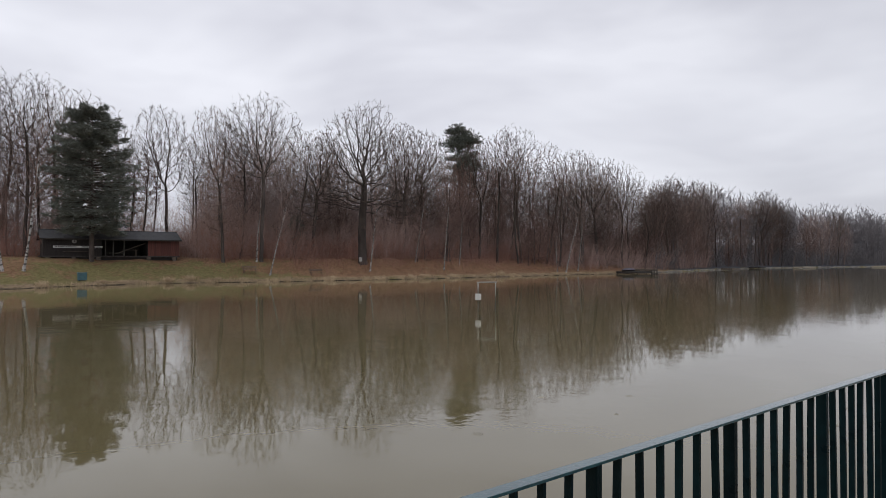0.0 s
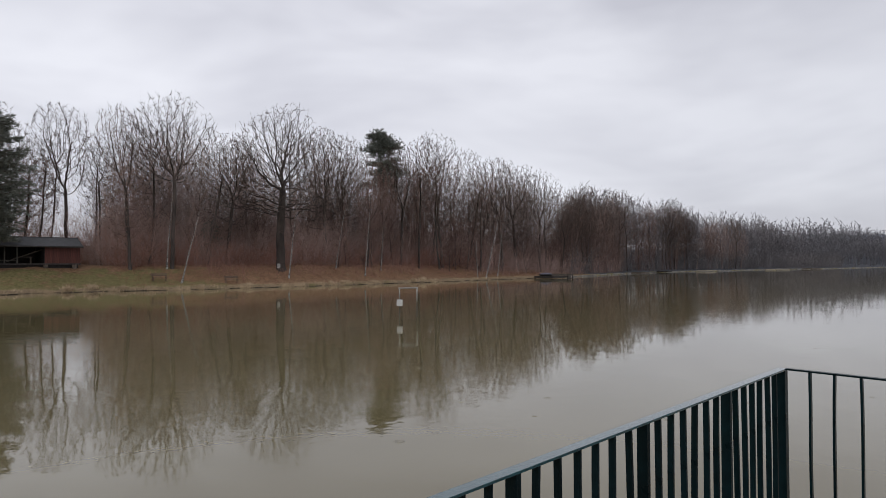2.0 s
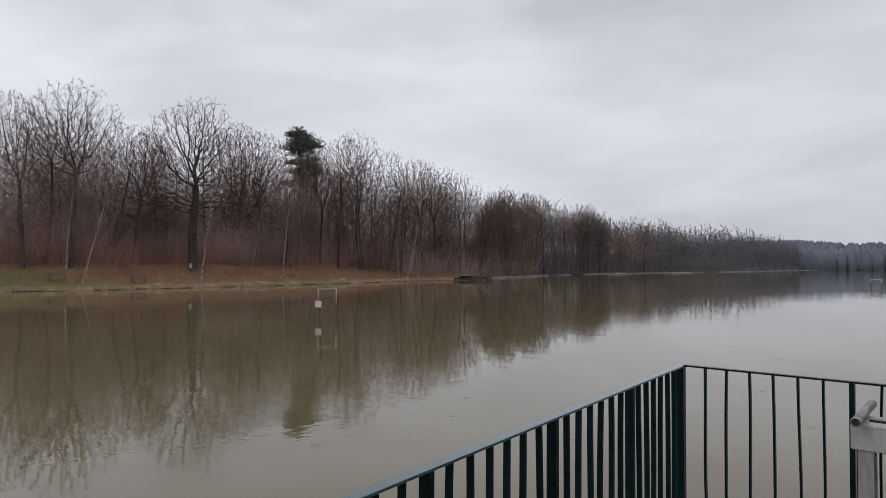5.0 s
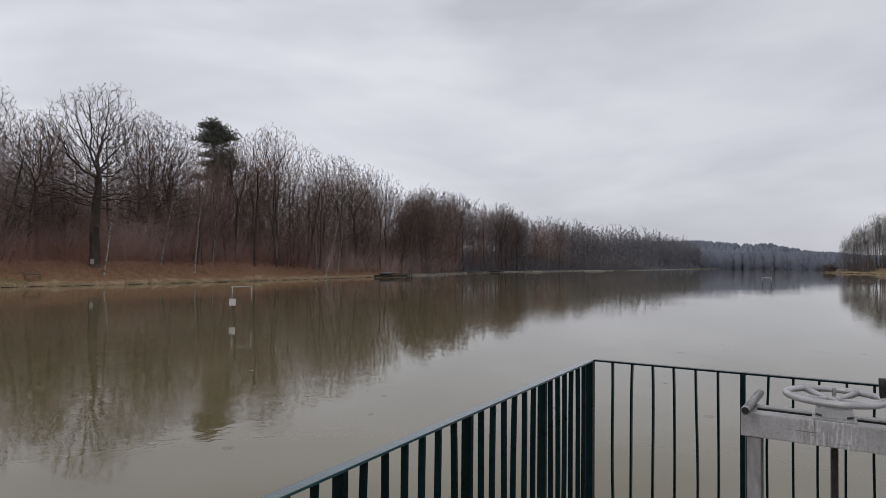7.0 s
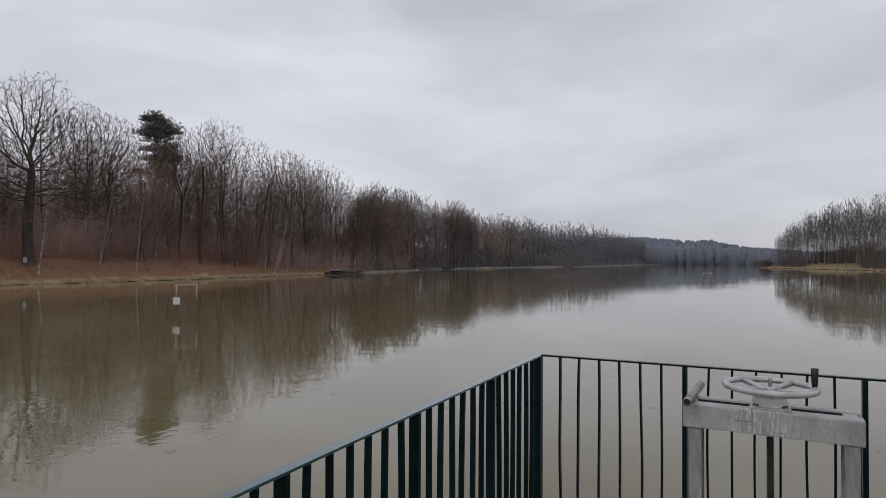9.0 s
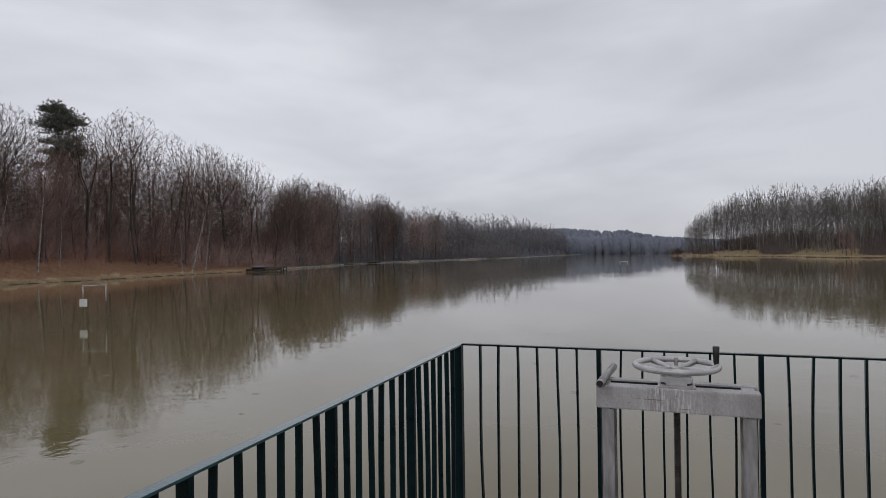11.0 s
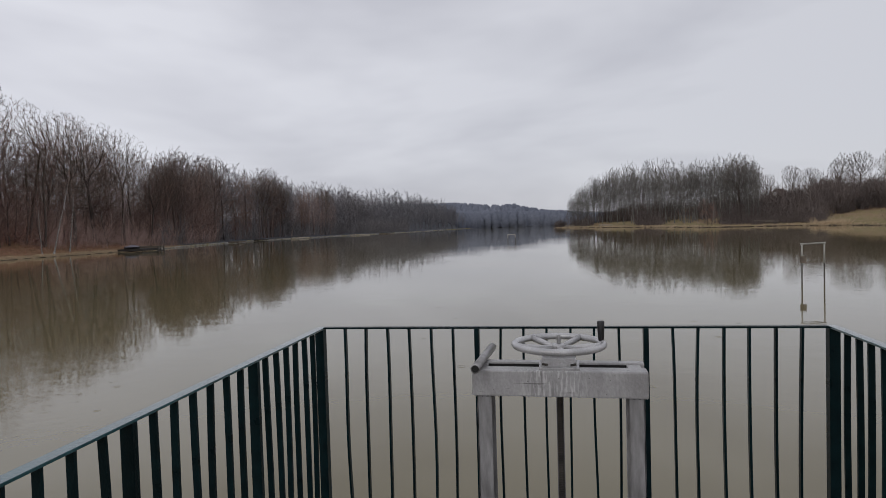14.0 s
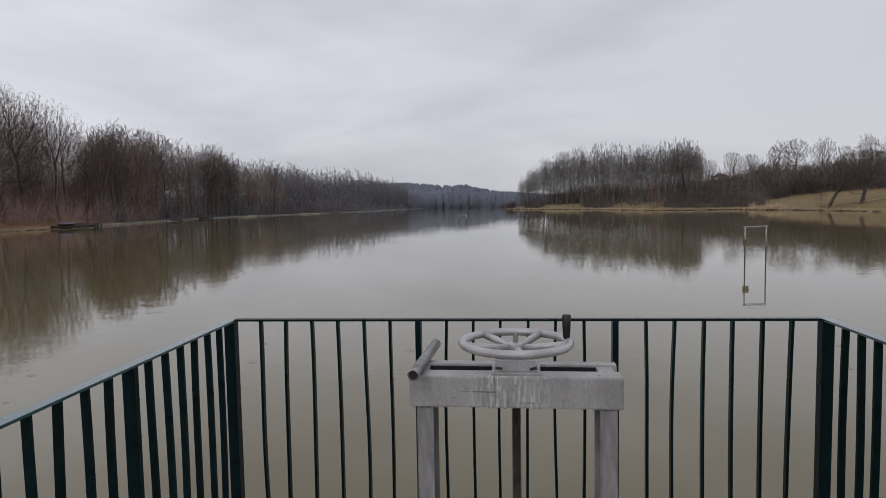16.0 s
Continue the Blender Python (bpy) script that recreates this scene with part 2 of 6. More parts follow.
def birch_bark():
    m = mat("birch_bark", (0.30, 0.285, 0.265), (0.46, 0.44, 0.41), 2.0, 0.75, 0, 0.3, 25, 0.15)
    n, l = m.node_tree.nodes, m.node_tree.links
    b = n["Principled BSDF"]
    old = b.inputs["Base Color"].links[0].from_socket
    tc, mp, no = n.new("ShaderNodeTexCoord"), n.new("ShaderNodeMapping"), n.new("ShaderNodeTexNoise")
    mp.inputs["Scale"].default_value = (1.0, 1.0, 3.0)
    no.inputs["Scale"].default_value, no.inputs["Detail"].default_value = 1.6, 3.0
    l.new(tc.outputs["Object"], mp.inputs["Vector"])
    l.new(mp.outputs["Vector"], no.inputs["Vector"])
    rp = n.new("ShaderNodeValToRGB")
    rp.color_ramp.elements[0].position, rp.color_ramp.elements[1].position = 0.50, 0.55
    l.new(no.outputs["Fac"], rp.inputs["Fac"])
    mx = n.new("ShaderNodeMix")
    mx.data_type = "RGBA"
    l.new(rp.outputs["Color"], mx.inputs["Factor"])
    l.new(old, mx.inputs["A"])
    mx.inputs["B"].default_value = (0.06, 0.05, 0.045, 1)
    l.new(mx.outputs["Result"], b.inputs["Base Color"])
    return m


M_BIRCH = birch_bark()


def water_material():
    m = bpy.data.materials.new("murky_lake_water")
    m.use_nodes = True
    n, l = m.node_tree.nodes, m.node_tree.links
    b = n["Principled BSDF"]
    tc = n.new("ShaderNodeTexCoord")
    big = n.new("ShaderNodeTexNoise")
    big.inputs["Scale"].default_value, big.inputs["Detail"].default_value = 0.035, 4.0
    l.new(tc.outputs["Object"], big.inputs["Vector"])
    ramp = n.new("ShaderNodeValToRGB")
    ramp.color_ramp.elements[0].position, ramp.color_ramp.elements[0].color = 0.3, (0.133, 0.110, 0.054, 1)
    ramp.color_ramp.elements[1].position, ramp.color_ramp.elements[1].color = 0.7, (0.153, 0.128, 0.068, 1)
    l.new(big.outputs["Fac"], ramp.inputs["Fac"])
    l.new(ramp.outputs["Color"], b.inputs["Base Color"])
    b.inputs["IOR"].default_value = 1.33
    b.inputs["Specular IOR Level"].default_value = 0.9
    b.inputs["Roughness"].default_value = 0.02
    swell, fine, calm = n.new("ShaderNodeTexNoise"), n.new("ShaderNodeTexNoise"), n.new("ShaderNodeTexNoise")
    swell.inputs["Scale"].default_value, swell.inputs["Detail"].default_value = 1.1, 2.0
    fine.inputs["Scale"].default_value, fine.inputs["Detail"].default_value = 6.0, 2.0
    calm.inputs["Scale"].default_value, calm.inputs["Detail"].default_value = 0.09, 3.0
    for t in (swell, fine, calm):
        l.new(tc.outputs["Object"], t.inputs["Vector"])
    amt = n.new("ShaderNodeMapRange")
    amt.inputs["From Min"].default_value, amt.inputs["From Max"].default_value = 0.4, 0.7
    amt.inputs["To Min"].default_value, amt.inputs["To Max"].default_value = 0.25, 1.0
    l.new(calm.outputs["Fac"], amt.inputs["Value"])
    mul = n.new("ShaderNodeMath")
    mul.operation = "MULTIPLY"
    l.new(fine.outputs["Fac"], mul.inputs[0])
    l.new(amt.outputs["Result"], mul.inputs[1])
    b1, b2 = n.new("ShaderNodeBump"), n.new("ShaderNodeBump")
    b1.inputs["Strength"].default_value, b1.inputs["Distance"].default_value = 0.24, 0.012
    b2.inputs["Strength"].default_value, b2.inputs["Distance"].default_value = 0.36, 0.0055
    b0, broad, wind, mul0 = n.new("ShaderNodeBump"), n.new("ShaderNodeTexNoise"), n.new("ShaderNodeMapRange"), n.new("ShaderNodeMath")
    broad.inputs["Scale"].default_value, broad.inputs["Detail"].default_value, broad.inputs["Roughness"].default_value = 0.85, 3.0, 0.6
    wind.inputs["From Min"].default_value, wind.inputs["From Max"].default_value, wind.inputs["To Min"].default_value = 0.42, 0.62, 0.15
    mul0.operation = "MULTIPLY"
    b0.inputs["Strength"].default_value, b0.inputs["Distance"].default_value = 0.30, 0.018
    l.new(tc.outputs["Object"], broad.inputs["Vector"])
    l.new(calm.outputs["Fac"], wind.inputs["Value"])
    l.new(broad.outputs["Fac"], mul0.inputs[0])
    l.new(wind.outputs["Result"], mul0.inputs[1])
    l.new(mul0.outputs["Value"], b0.inputs["Height"])
    l.new(b0.outputs["Normal"], b1.inputs["Normal"])
    l.new(swell.outputs["Fac"], b1.inputs["Height"])
    l.new(mul.outputs["Value"], b2.inputs["Height"])
    l.new(b1.outputs["Normal"], b2.inputs["Normal"])
    l.new(b2.outputs["Normal"], b.inputs["Normal"])
    return m


M_WATER = water_material()


def ground_material():
    """Meadow, leaf litter and bleached bank grass, blended by what grows where; far ground goes blue-grey with painted
    haze.
    """
    m = bpy.data.materials.new("meadow_and_leaf_litter")
    m.use_nodes = True
    n, l = m.node_tree.nodes, m.node_tree.links
    b = n["Principled BSDF"]
    b.inputs["Roughness"].default_value = 0.95
    b.inputs["Specular IOR Level"].default_value = 0.2
    at = n.new("ShaderNodeAttribute")
    at.attribute_name = "cover"
    sep = n.new("ShaderNodeSeparateColor")
    l.new(at.outputs["Color"], sep.inputs["Color"])
    tc = n.new("ShaderNodeTexCoord")
    nz = n.new("ShaderNodeTexNoise")
    nz.inputs["Scale"].default_value, nz.inputs["Detail"].default_value, nz.inputs["Roughness"].default_value = 0.55, 8.0, 0.68
    l.new(tc.outputs["Object"], nz.inputs["Vector"])
    fn = n.new("ShaderNodeTexNoise")
    fn.inputs["Scale"].default_value, fn.inputs["Detail"].default_value, fn.inputs["Roughness"].default_value = 2.6, 8.0, 0.75
    l.new(tc.outputs["Object"], fn.inputs["Vector"])

    def two(c1, c2, src):
        r = n.new("ShaderNodeValToRGB")
        r.color_ramp.elements[0].position, r.color_ramp.elements[0].color = 0.36, (*c1, 1)
        r.color_ramp.elements[1].position, r.color_ramp.elements[1].color = 0.64, (*c2, 1)
        l.new(src.outputs["Fac"], r.inputs["Fac"])
        return r.outputs["Color"]

    def blend(sock, a, c):
        add = n.new("ShaderNodeMath")
        add.operation = "ADD"
        l.new(sock, add.inputs[0])
        off = n.new("ShaderNodeMapRange")
        off.inputs["From Min"].default_value, off.inputs["From Max"].default_value = 0.3, 0.7
        off.inputs["To Min"].default_value, off.inputs["To Max"].default_value = -0.55, 0.55
        l.new(nz.outputs["Fac"], off.inputs["Value"])
        l.new(off.outputs["Result"], add.inputs[1])
        st = n.new("ShaderNodeMapRange")
        st.inputs["From Min"].default_value, st.inputs["From Max"].default_value = 0.35, 0.65
        l.new(add.outputs["Value"], st.inputs["Value"])
        mx = n.new("ShaderNodeMix")
        mx.data_type = "RGBA"
        l.new(st.outputs["Result"], mx.inputs["Factor"])
        l.new(a, mx.inputs["A"])
        l.new(c, mx.inputs["B"])
        return mx.outputs["Result"]

    grass = two((0.11, 0.10, 0.036), (0.24, 0.20, 0.09), fn)
    litter = two((0.125, 0.068, 0.036), (0.32, 0.195, 0.112), fn)
    straw = two((0.15, 0.107, 0.064), (0.31, 0.23, 0.148), fn)
    # far ground: a bluish tone that has the haze in its colour
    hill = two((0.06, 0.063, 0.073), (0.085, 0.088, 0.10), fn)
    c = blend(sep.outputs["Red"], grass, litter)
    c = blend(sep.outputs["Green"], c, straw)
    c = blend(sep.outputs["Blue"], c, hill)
    l.new(c, b.inputs["Base Color"])
    bp = n.new("ShaderNodeBump")
    bp.inputs["Strength"].default_value, bp.inputs["Distance"].default_value = 0.8, 0.12
    l.new(fn.outputs["Fac"], bp.inputs["Height"])
    l.new(bp.outputs["Normal"], b.inputs["Normal"])
    return m


M_GROUND = ground_material()


# ---- mesh helpers ----
def part(name, bm, material, parent=None, label="", at=None, smooth=False):
    """Links a bmesh as one mesh object, under a thing or a part."""
    me = bpy.data.meshes.new(name)
    bm.to_mesh(me)
    bm.free()
    me.materials.append(material)
    if smooth:
        for p in me.polygons:
            p.use_smooth = True
    return piece(name, me, parent, label, at)


def piece(name, me, parent=None, label="", at=None):
    ob = new(name, me)
    ob.parent = parent
    if at is not None:
        ob.matrix_basis = at
    return tagged(ob, label)


def thing(name, at, label, category, group=""):
    ob = new(name)
    ob.empty_display_size = 0.2
    ob.matrix_basis = at
    return tagged(ob, label, category, group)


def box(sx, sy, sz, centre=(0, 0, 0), bevel=0.0, bm=None, turn=None):
    own = bm is None
    bm = bmesh.new() if own else bm
    m = Matrix.Translation(centre) @ (turn or Matrix.Identity(4)) @ Matrix.Diagonal((sx, sy, sz, 1))
    r = bmesh.ops.create_cube(bm, size=1, matrix=m)
    if bevel:
        edges = list({e for v in r["verts"] for e in v.link_edges})
        bmesh.ops.bevel(bm, geom=edges, offset=bevel, segments=2, affect="EDGES", profile=0.6)
    return bm


def rod(p, q, r0, r1=None, sides=12, bm=None, caps=True):
    bm = bmesh.new() if bm is None else bm
    p, q = Vector(p), Vector(q)
    r1 = r0 if r1 is None else r1
    turn = (q - p).to_track_quat("Z", "Y").to_matrix().to_4x4()
    bmesh.ops.create_cone(bm, cap_ends=caps, segments=sides, radius1=r0, radius2=r1, depth=(q - p).length,
                          matrix=Matrix.Translation((p + q) / 2) @ turn)
    return bm


def lathe(profile, sides=24, bm=None):
    """Turns (radius, height) pairs round the z axis."""
    bm = bmesh.new() if bm is None else bm
    rings = []
    for r, z in profile:
        rings.append([bm.verts.new((r * math.cos(2 * math.pi * i / sides), r * math.sin(2 * math.pi * i / sides), z)) for i in range(sides)])
    for a, b in zip(rings, rings[1:]):
        for i in range(sides):
            j = (i + 1) % sides
            bm.faces.new((a[i], a[j], b[j], b[i]))
    return bm


def torus(R, r, n=64, k=12):
    bm = bmesh.new()
    rings = []
    for i in range(n):
        a = 2 * math.pi * i / n
        rings.append([bm.verts.new(((R + r * math.cos(2 * math.pi * j / k)) * math.cos(a), (R + r * math.cos(2 * math.pi * j / k)) * math.sin(a),
                                    0.85 * r * math.sin(2 * math.pi * j / k))) for j in range(k)])
    for i in range(n):
        a, b = rings[i], rings[(i + 1) % n]
        for j in range(k):
            bm.faces.new((a[j], b[j], b[(j + 1) % k], a[(j + 1) % k]))
    return bm


def mesh_from(name, verts, faces, material, smooth=False):
    me = bpy.data.meshes.new(name)
    me.from_pydata(verts, [], faces)
    me.materials.append(material)
    if smooth:
        me.polygons.foreach_set("use_smooth", [True] * len(me.polygons))
    me.update()
    return me


def frusta(name, p, q, r0, r1, sides, material):
    """Tapered sticks from p to q, all in one mesh; sticks whose end radius is zero come to a point, and the finest (two sides) are slivers."""
    p, q, r0, r1 = (np.asarray(a, float) for a in (p, q, r0, r1))
    d = q - p
    d /= np.maximum(np.linalg.norm(d, axis=1, keepdims=True), 1e-9)
    ref = np.where(np.abs(d[:, 2:3]) < 0.9, np.array([[0.0, 0, 1]]), np.array([[1.0, 0, 0]]))
    u = np.cross(d, ref)
    u /= np.linalg.norm(u, axis=1, keepdims=True)
    v = np.cross(d, u)
    verts, faces, base = [], [], 0
    for k in np.unique(sides):
        for pointed in (True, False):
            pick = (sides == k) & ((r1 <= 0) == pointed)
            n = int(pick.sum())
            if not n:
                continue
            ang = (2 * np.pi * np.arange(k) / k)[None, :] + (np.arange(n) * 2.399)[:, None]
            ring = u[pick][:, None] * np.cos(ang)[:, :, None] + v[pick][:, None] * np.sin(ang)[:, :, None]
            low = p[pick][:, None] + ring * r0[pick][:, None, None]
            i0 = base + np.arange(n)[:, None] * (k + 1 if pointed else 2 * k)
            a, b = np.arange(k), (np.arange(k) + 1) % k
            if pointed:
                verts.append(np.concatenate([low, q[pick][:, None]], 1).reshape(-1, 3))
                f = np.stack([i0 + a, i0 + b, np.broadcast_to(i0 + k, (n, k))], 2)
                f = (f[:, :1] if k == 2 else f).reshape(-1, 3)
            else:
                high = q[pick][:, None] + ring * r1[pick][:, None, None]
                verts.append(np.concatenate([low, high], 1).reshape(-1, 3))
                f = np.stack([i0 + a, i0 + b, i0 + k + b, i0 + k + a], 2)
                f = (f[:, :1] if k == 2 else f).reshape(-1, 4)
            faces.extend(f.tolist())
            base += len(verts[-1])
    return mesh_from(name, np.concatenate(verts).tolist(), faces, material, smooth=True)


# ---- the lie of the land ----
EYE = np.array([1.3, -4.0, 2.92])
SHORE_L = [(-60, -7), (-68, -5), (-70, 0), (-74, 8), (-74.5, 14), (-72, 25), (-71.8, 35), (-71.5, 50), (-72.6, 63), (-74.4, 78), (-75.5, 95),
           (-77, 106), (-80, 121), (-86, 142), (-92, 164), (-95, 194), (-93, 245), (-87, 305), (-84, 380), (-86, 460), (-88, 540), (-80, 640)]
SHORE_R = [(-20, 660), (60, 640), (85, 540), (60, 430), (20, 360), (-0.5, 351), (-1.5, 346), (1.5, 340), (11.6, 320), (26, 291), (38, 266), (42, 234), (46.3, 207),
           (54, 202), (62, 198.5), (69, 195), (72, 181), (75.5, 172), (76.2, 158), (76.3, 145), (77, 134), (80, 90), (80, 20), (70, -7)]
LAKE = np.array(SHORE_L + SHORE_R, float)
TOPS = [(-40, 23), (-3, 23.5), (3, 23.2), (9.3, 19.8), (14.1, 21.8), (16.8, 19.7), (20.4, 22.5), (25.7, 25.4), (30.6, 22.4), (34.1, 21.6), (41.5, 26.4), (46, 25), (49.7, 24.7),
        (54.1, 22.8), (58.7, 24), (68.8, 25.6), (75, 27.2), (81.6, 24.4), (92.9, 23.8), (103.6, 22.8), (111.3, 19.4), (119.7, 20.8), (135.8, 20.9),
        (148.6, 19.4), (162.9, 20.6), (178.8, 18.0), (216.6, 20.0), (400, 20)]


def shore_distance(x, y):
    """Metres outside the shoreline; negative over the lake."""
    x, y = np.atleast_1d(np.asarray(x, float)), np.atleast_1d(np.asarray(y, float))
    best = np.full(x.shape, 1e9)
    inside = np.zeros(x.shape, bool)
    for (ax, ay), (bx, by) in zip(LAKE, np.roll(LAKE, -1, 0)):
        dx, dy = bx - ax, by - ay
        t = np.clip(((x - ax) * dx + (y - ay) * dy) / (dx * dx + dy * dy), 0, 1)
        best = np.minimum(best, np.hypot(x - ax - t * dx, y - ay - t * dy))
        cross = (ay > y) != (by > y)
        inside ^= cross & (x < dx * (y - ay) / (by - ay if by != ay else 1e-9) + ax)
    return np.where(inside, -best, best)


def smooth(t):
    t = np.clip(t, 0, 1)
    return t * t * (3 - 2 * t)


def wobble(x, y):
    return (np.sin(x * 0.31 + 1.3 * np.sin(y * 0.17)) + np.sin(y * 0.43 + 1.7 * np.sin(x * 0.23)) + 0.6 * np.sin(x * 0.9 + y * 0.7)) / 2.6


def height(x, y):
    x, y = np.atleast_1d(np.asarray(x, float)), np.atleast_1d(np.asarray(y, float))
    d = shore_distance(x, y) + 0.35 * np.sin(y * 0.9 + x * 0.4) + 0.25 * np.sin(y * 2.3 - x * 0.9)
    lake = np.maximum(-1.6, d * 0.4)
    bank = 0.34 * smooth(d / 0.7)
    left = bank + (1.0 + 1.5 * smooth((130 - y) / 60)) * smooth((d - 0.8) / 11) + 0.025 * np.clip(d - 11, 0, 120)
    right = bank + 0.2 * smooth(d / 4) + (0.13 + 0.055 * smooth((195 - y) / 45)) * np.clip(d - 2, 0, 24) + 0.18 * np.clip(d - 26, 0, 40)
    far = bank + 15.5 * smooth((d - 12) / 55) * smooth((150 - x) / 260)
    dam = bank + 0.9 * smooth(d / 3)
    k_right = smooth((x - 5) / 20) * smooth((y - 20) / 60)
    land = left * (1 - k_right) + right * k_right
    land = land * (1 - smooth((y - 420) / 150)) + far * smooth((y - 420) / 150)
    k_dam = smooth((-2 - y) / 6) * smooth((x + 75) / 8)
    land = land * (1 - k_dam) + dam * k_dam
    land = land + 0.08 * wobble(x * 2, y * 2) * smooth(d / 3) + 0.5 * wobble(x * 0.3, y * 0.3) * smooth((d - 20) / 40)
    return np.where(d > 0, land, lake)


def ground_z(x, y):
    return float(height(x, y)[0])


def axis(*stretches):
    vals = []
    for a, b, step in stretches:
        vals.extend(np.arange(a, b, step).tolist())
    return np.array(vals + [stretches[-1][1]])


gx = axis((-2600, -400, 275), (-400, -140, 20), (-140, -102, 3), (-102, -66, 0.6), (-66, -2, 6), (-2, 100, 2.2), (100, 180, 6), (180, 400, 30), (400, 2600, 275))
gy = axis((-2600, -200, 300), (-200, -20, 18), (-20, 120, 1.2), (120, 360, 2.4), (360, 700, 9), (700, 1000, 30), (1000, 3000, 250))
GX, GY = np.meshgrid(gx, gy)
flat_x, flat_y = GX.ravel(), GY.ravel()
GZ = height(flat_x, flat_y)
nx, ny = len(gx), len(gy)
idx = np.arange(nx * ny).reshape(ny, nx)
quads = np.stack([idx[:-1, :-1], idx[:-1, 1:], idx[1:, 1:], idx[1:, :-1]], -1).reshape(-1, 4)
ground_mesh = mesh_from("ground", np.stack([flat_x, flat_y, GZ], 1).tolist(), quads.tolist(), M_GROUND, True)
gd = shore_distance(flat_x, flat_y)
woods = np.where(flat_x < 0, np.maximum(smooth((flat_y - 22) / 14) * smooth((gd - 2.0) / 3), np.maximum(smooth((gd - 6.5) / 4), smooth((gd - 3) / 5) * smooth((2 - flat_y) / 4))), np.maximum(smooth((gd - 22) / 10) * 0.9, smooth((flat_y - 168) / 12) * (0.36 + 0.25 * np.sin(flat_x * 0.19 + 0.6) ** 2)))
woods = np.maximum(woods, np.where(flat_x < 0, 0.9 * smooth((flat_y - 23 - 4 * np.sin(gd * 0.8)) / 7) * smooth((gd - 0.5) / 1.2), 0))
woods = np.maximum(woods, smooth((flat_y - 380) / 80) * smooth(gd / 2))
woods = np.maximum(woods, np.where(flat_x < 0, 0.30 + 0.25 * smooth((flat_y - 20) / 30), 0.42) * smooth(gd / 2))
edge = np.where(flat_x < 0, 0.72 * (1 - smooth((gd - 0.6) / 1.6)) + 0.16 * smooth((flat_y - 35) / 20) * (1 - smooth((gd - 4) / 4)), 0.22 + 0.24 * smooth((flat_y - 168) / 12) + 0.30 * (1 - smooth((gd - 1) / 2.0)))
edge = np.where(flat_x < 0, edge * (1 - 0.75 * smooth((flat_y - 105) / 30)) * (1 - 0.9 * smooth((flat_y - 240) / 60)), edge * (1 - 0.8 * smooth((flat_y - 360) / 40)))
layer = ground_mesh.color_attributes.new("cover", "FLOAT_COLOR", "POINT")
# blue channel: how far the painted haze tint covers the distant ground
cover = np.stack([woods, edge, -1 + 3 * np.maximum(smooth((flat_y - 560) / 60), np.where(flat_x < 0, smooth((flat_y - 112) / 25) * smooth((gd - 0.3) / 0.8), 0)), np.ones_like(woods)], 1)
layer.data.foreach_set("color", cover.ravel().astype(np.float32))
tagged(new("ground", ground_mesh), "grassy lake banks and woodland floor strewn with brown leaves", "ground", kind="structure")

water_bm = bmesh.new()
bmesh.ops.create_grid(water_bm, x_segments=1, y_segments=1, size=0.5, matrix=Matrix.Translation((0, 320, 0)) @ Matrix.Diagonal((260, 720, 1, 1)))
tagged(part("water", water_bm, M_WATER), "still murky olive-brown lake water with faint rain ripples", "lake", kind="structure")


M_EARTH = mat("wet_dark_earth", (0.03, 0.022, 0.016), (0.085, 0.062, 0.042), 1.2, 0.8, 0, 0.6, 12, 0.0)


def bank_edge(name, pts, step, rise, label, material):
    """The cut edge of the bank: a ragged earth face along the water, with a lip."""
    verts, faces, k = [], [], 0
    for (ax, ay), (bx, by) in zip(pts, pts[1:]):
        n = max(1, int(math.hypot(bx - ax, by - ay) / step))
        tx, ty = (bx - ax), (by - ay)
        ln = math.hypot(tx, ty)
        ox, oy = -ty / ln, tx / ln
        if float(shore_distance(ax + tx / 2 + ox, ay + ty / 2 + oy)[0]) < 0:
            ox, oy = -ox, -oy
        for i in range(n):
            x, y = ax + tx * i / n, ay + ty * i / n
            off = -0.35 * math.sin(y * 0.9 + x * 0.4) - 0.25 * math.sin(y * 2.3 - x * 0.9)
            x, y = x + ox * off, y + oy * off
            h = rise * (0.75 + 0.35 * math.sin(k * 0.7) * math.sin(k * 0.23) + 0.25 * noise.noise((k * 0.31, 2.0, 0.0)))
            for d, z in ((-0.10, -0.2), (0.02, 0.02), (-0.03, h * 0.7), (0.08, h), (0.28, h * 0.5)):
                verts.append((x + ox * d, y + oy * d, z))
            k += 1
    for i in range(k - 1):
        for j in range(4):
            faces.append((5 * i + j, 5 * i + 5 + j, 5 * i + 6 + j, 5 * i + 1 + j))
    ob = new(name, mesh_from(name, verts, faces, material))
    tagged(ob, label, "bank", kind="structure")


bank_edge("bank_edge", SHORE_L[1:12], 0.45, 0.09, "dark wet earth edge of the wooded bank", M_EARTH)
bank_edge("bank_edge", SHORE_L[11:20], 0.9, 0.34, "pale stony edge of the far wooded bank", M_STONE)
bank_edge("bank_edge", SHORE_R[5:22], 0.8, 0.26, "dark wet earth edge of the meadow bank", M_EARTH)

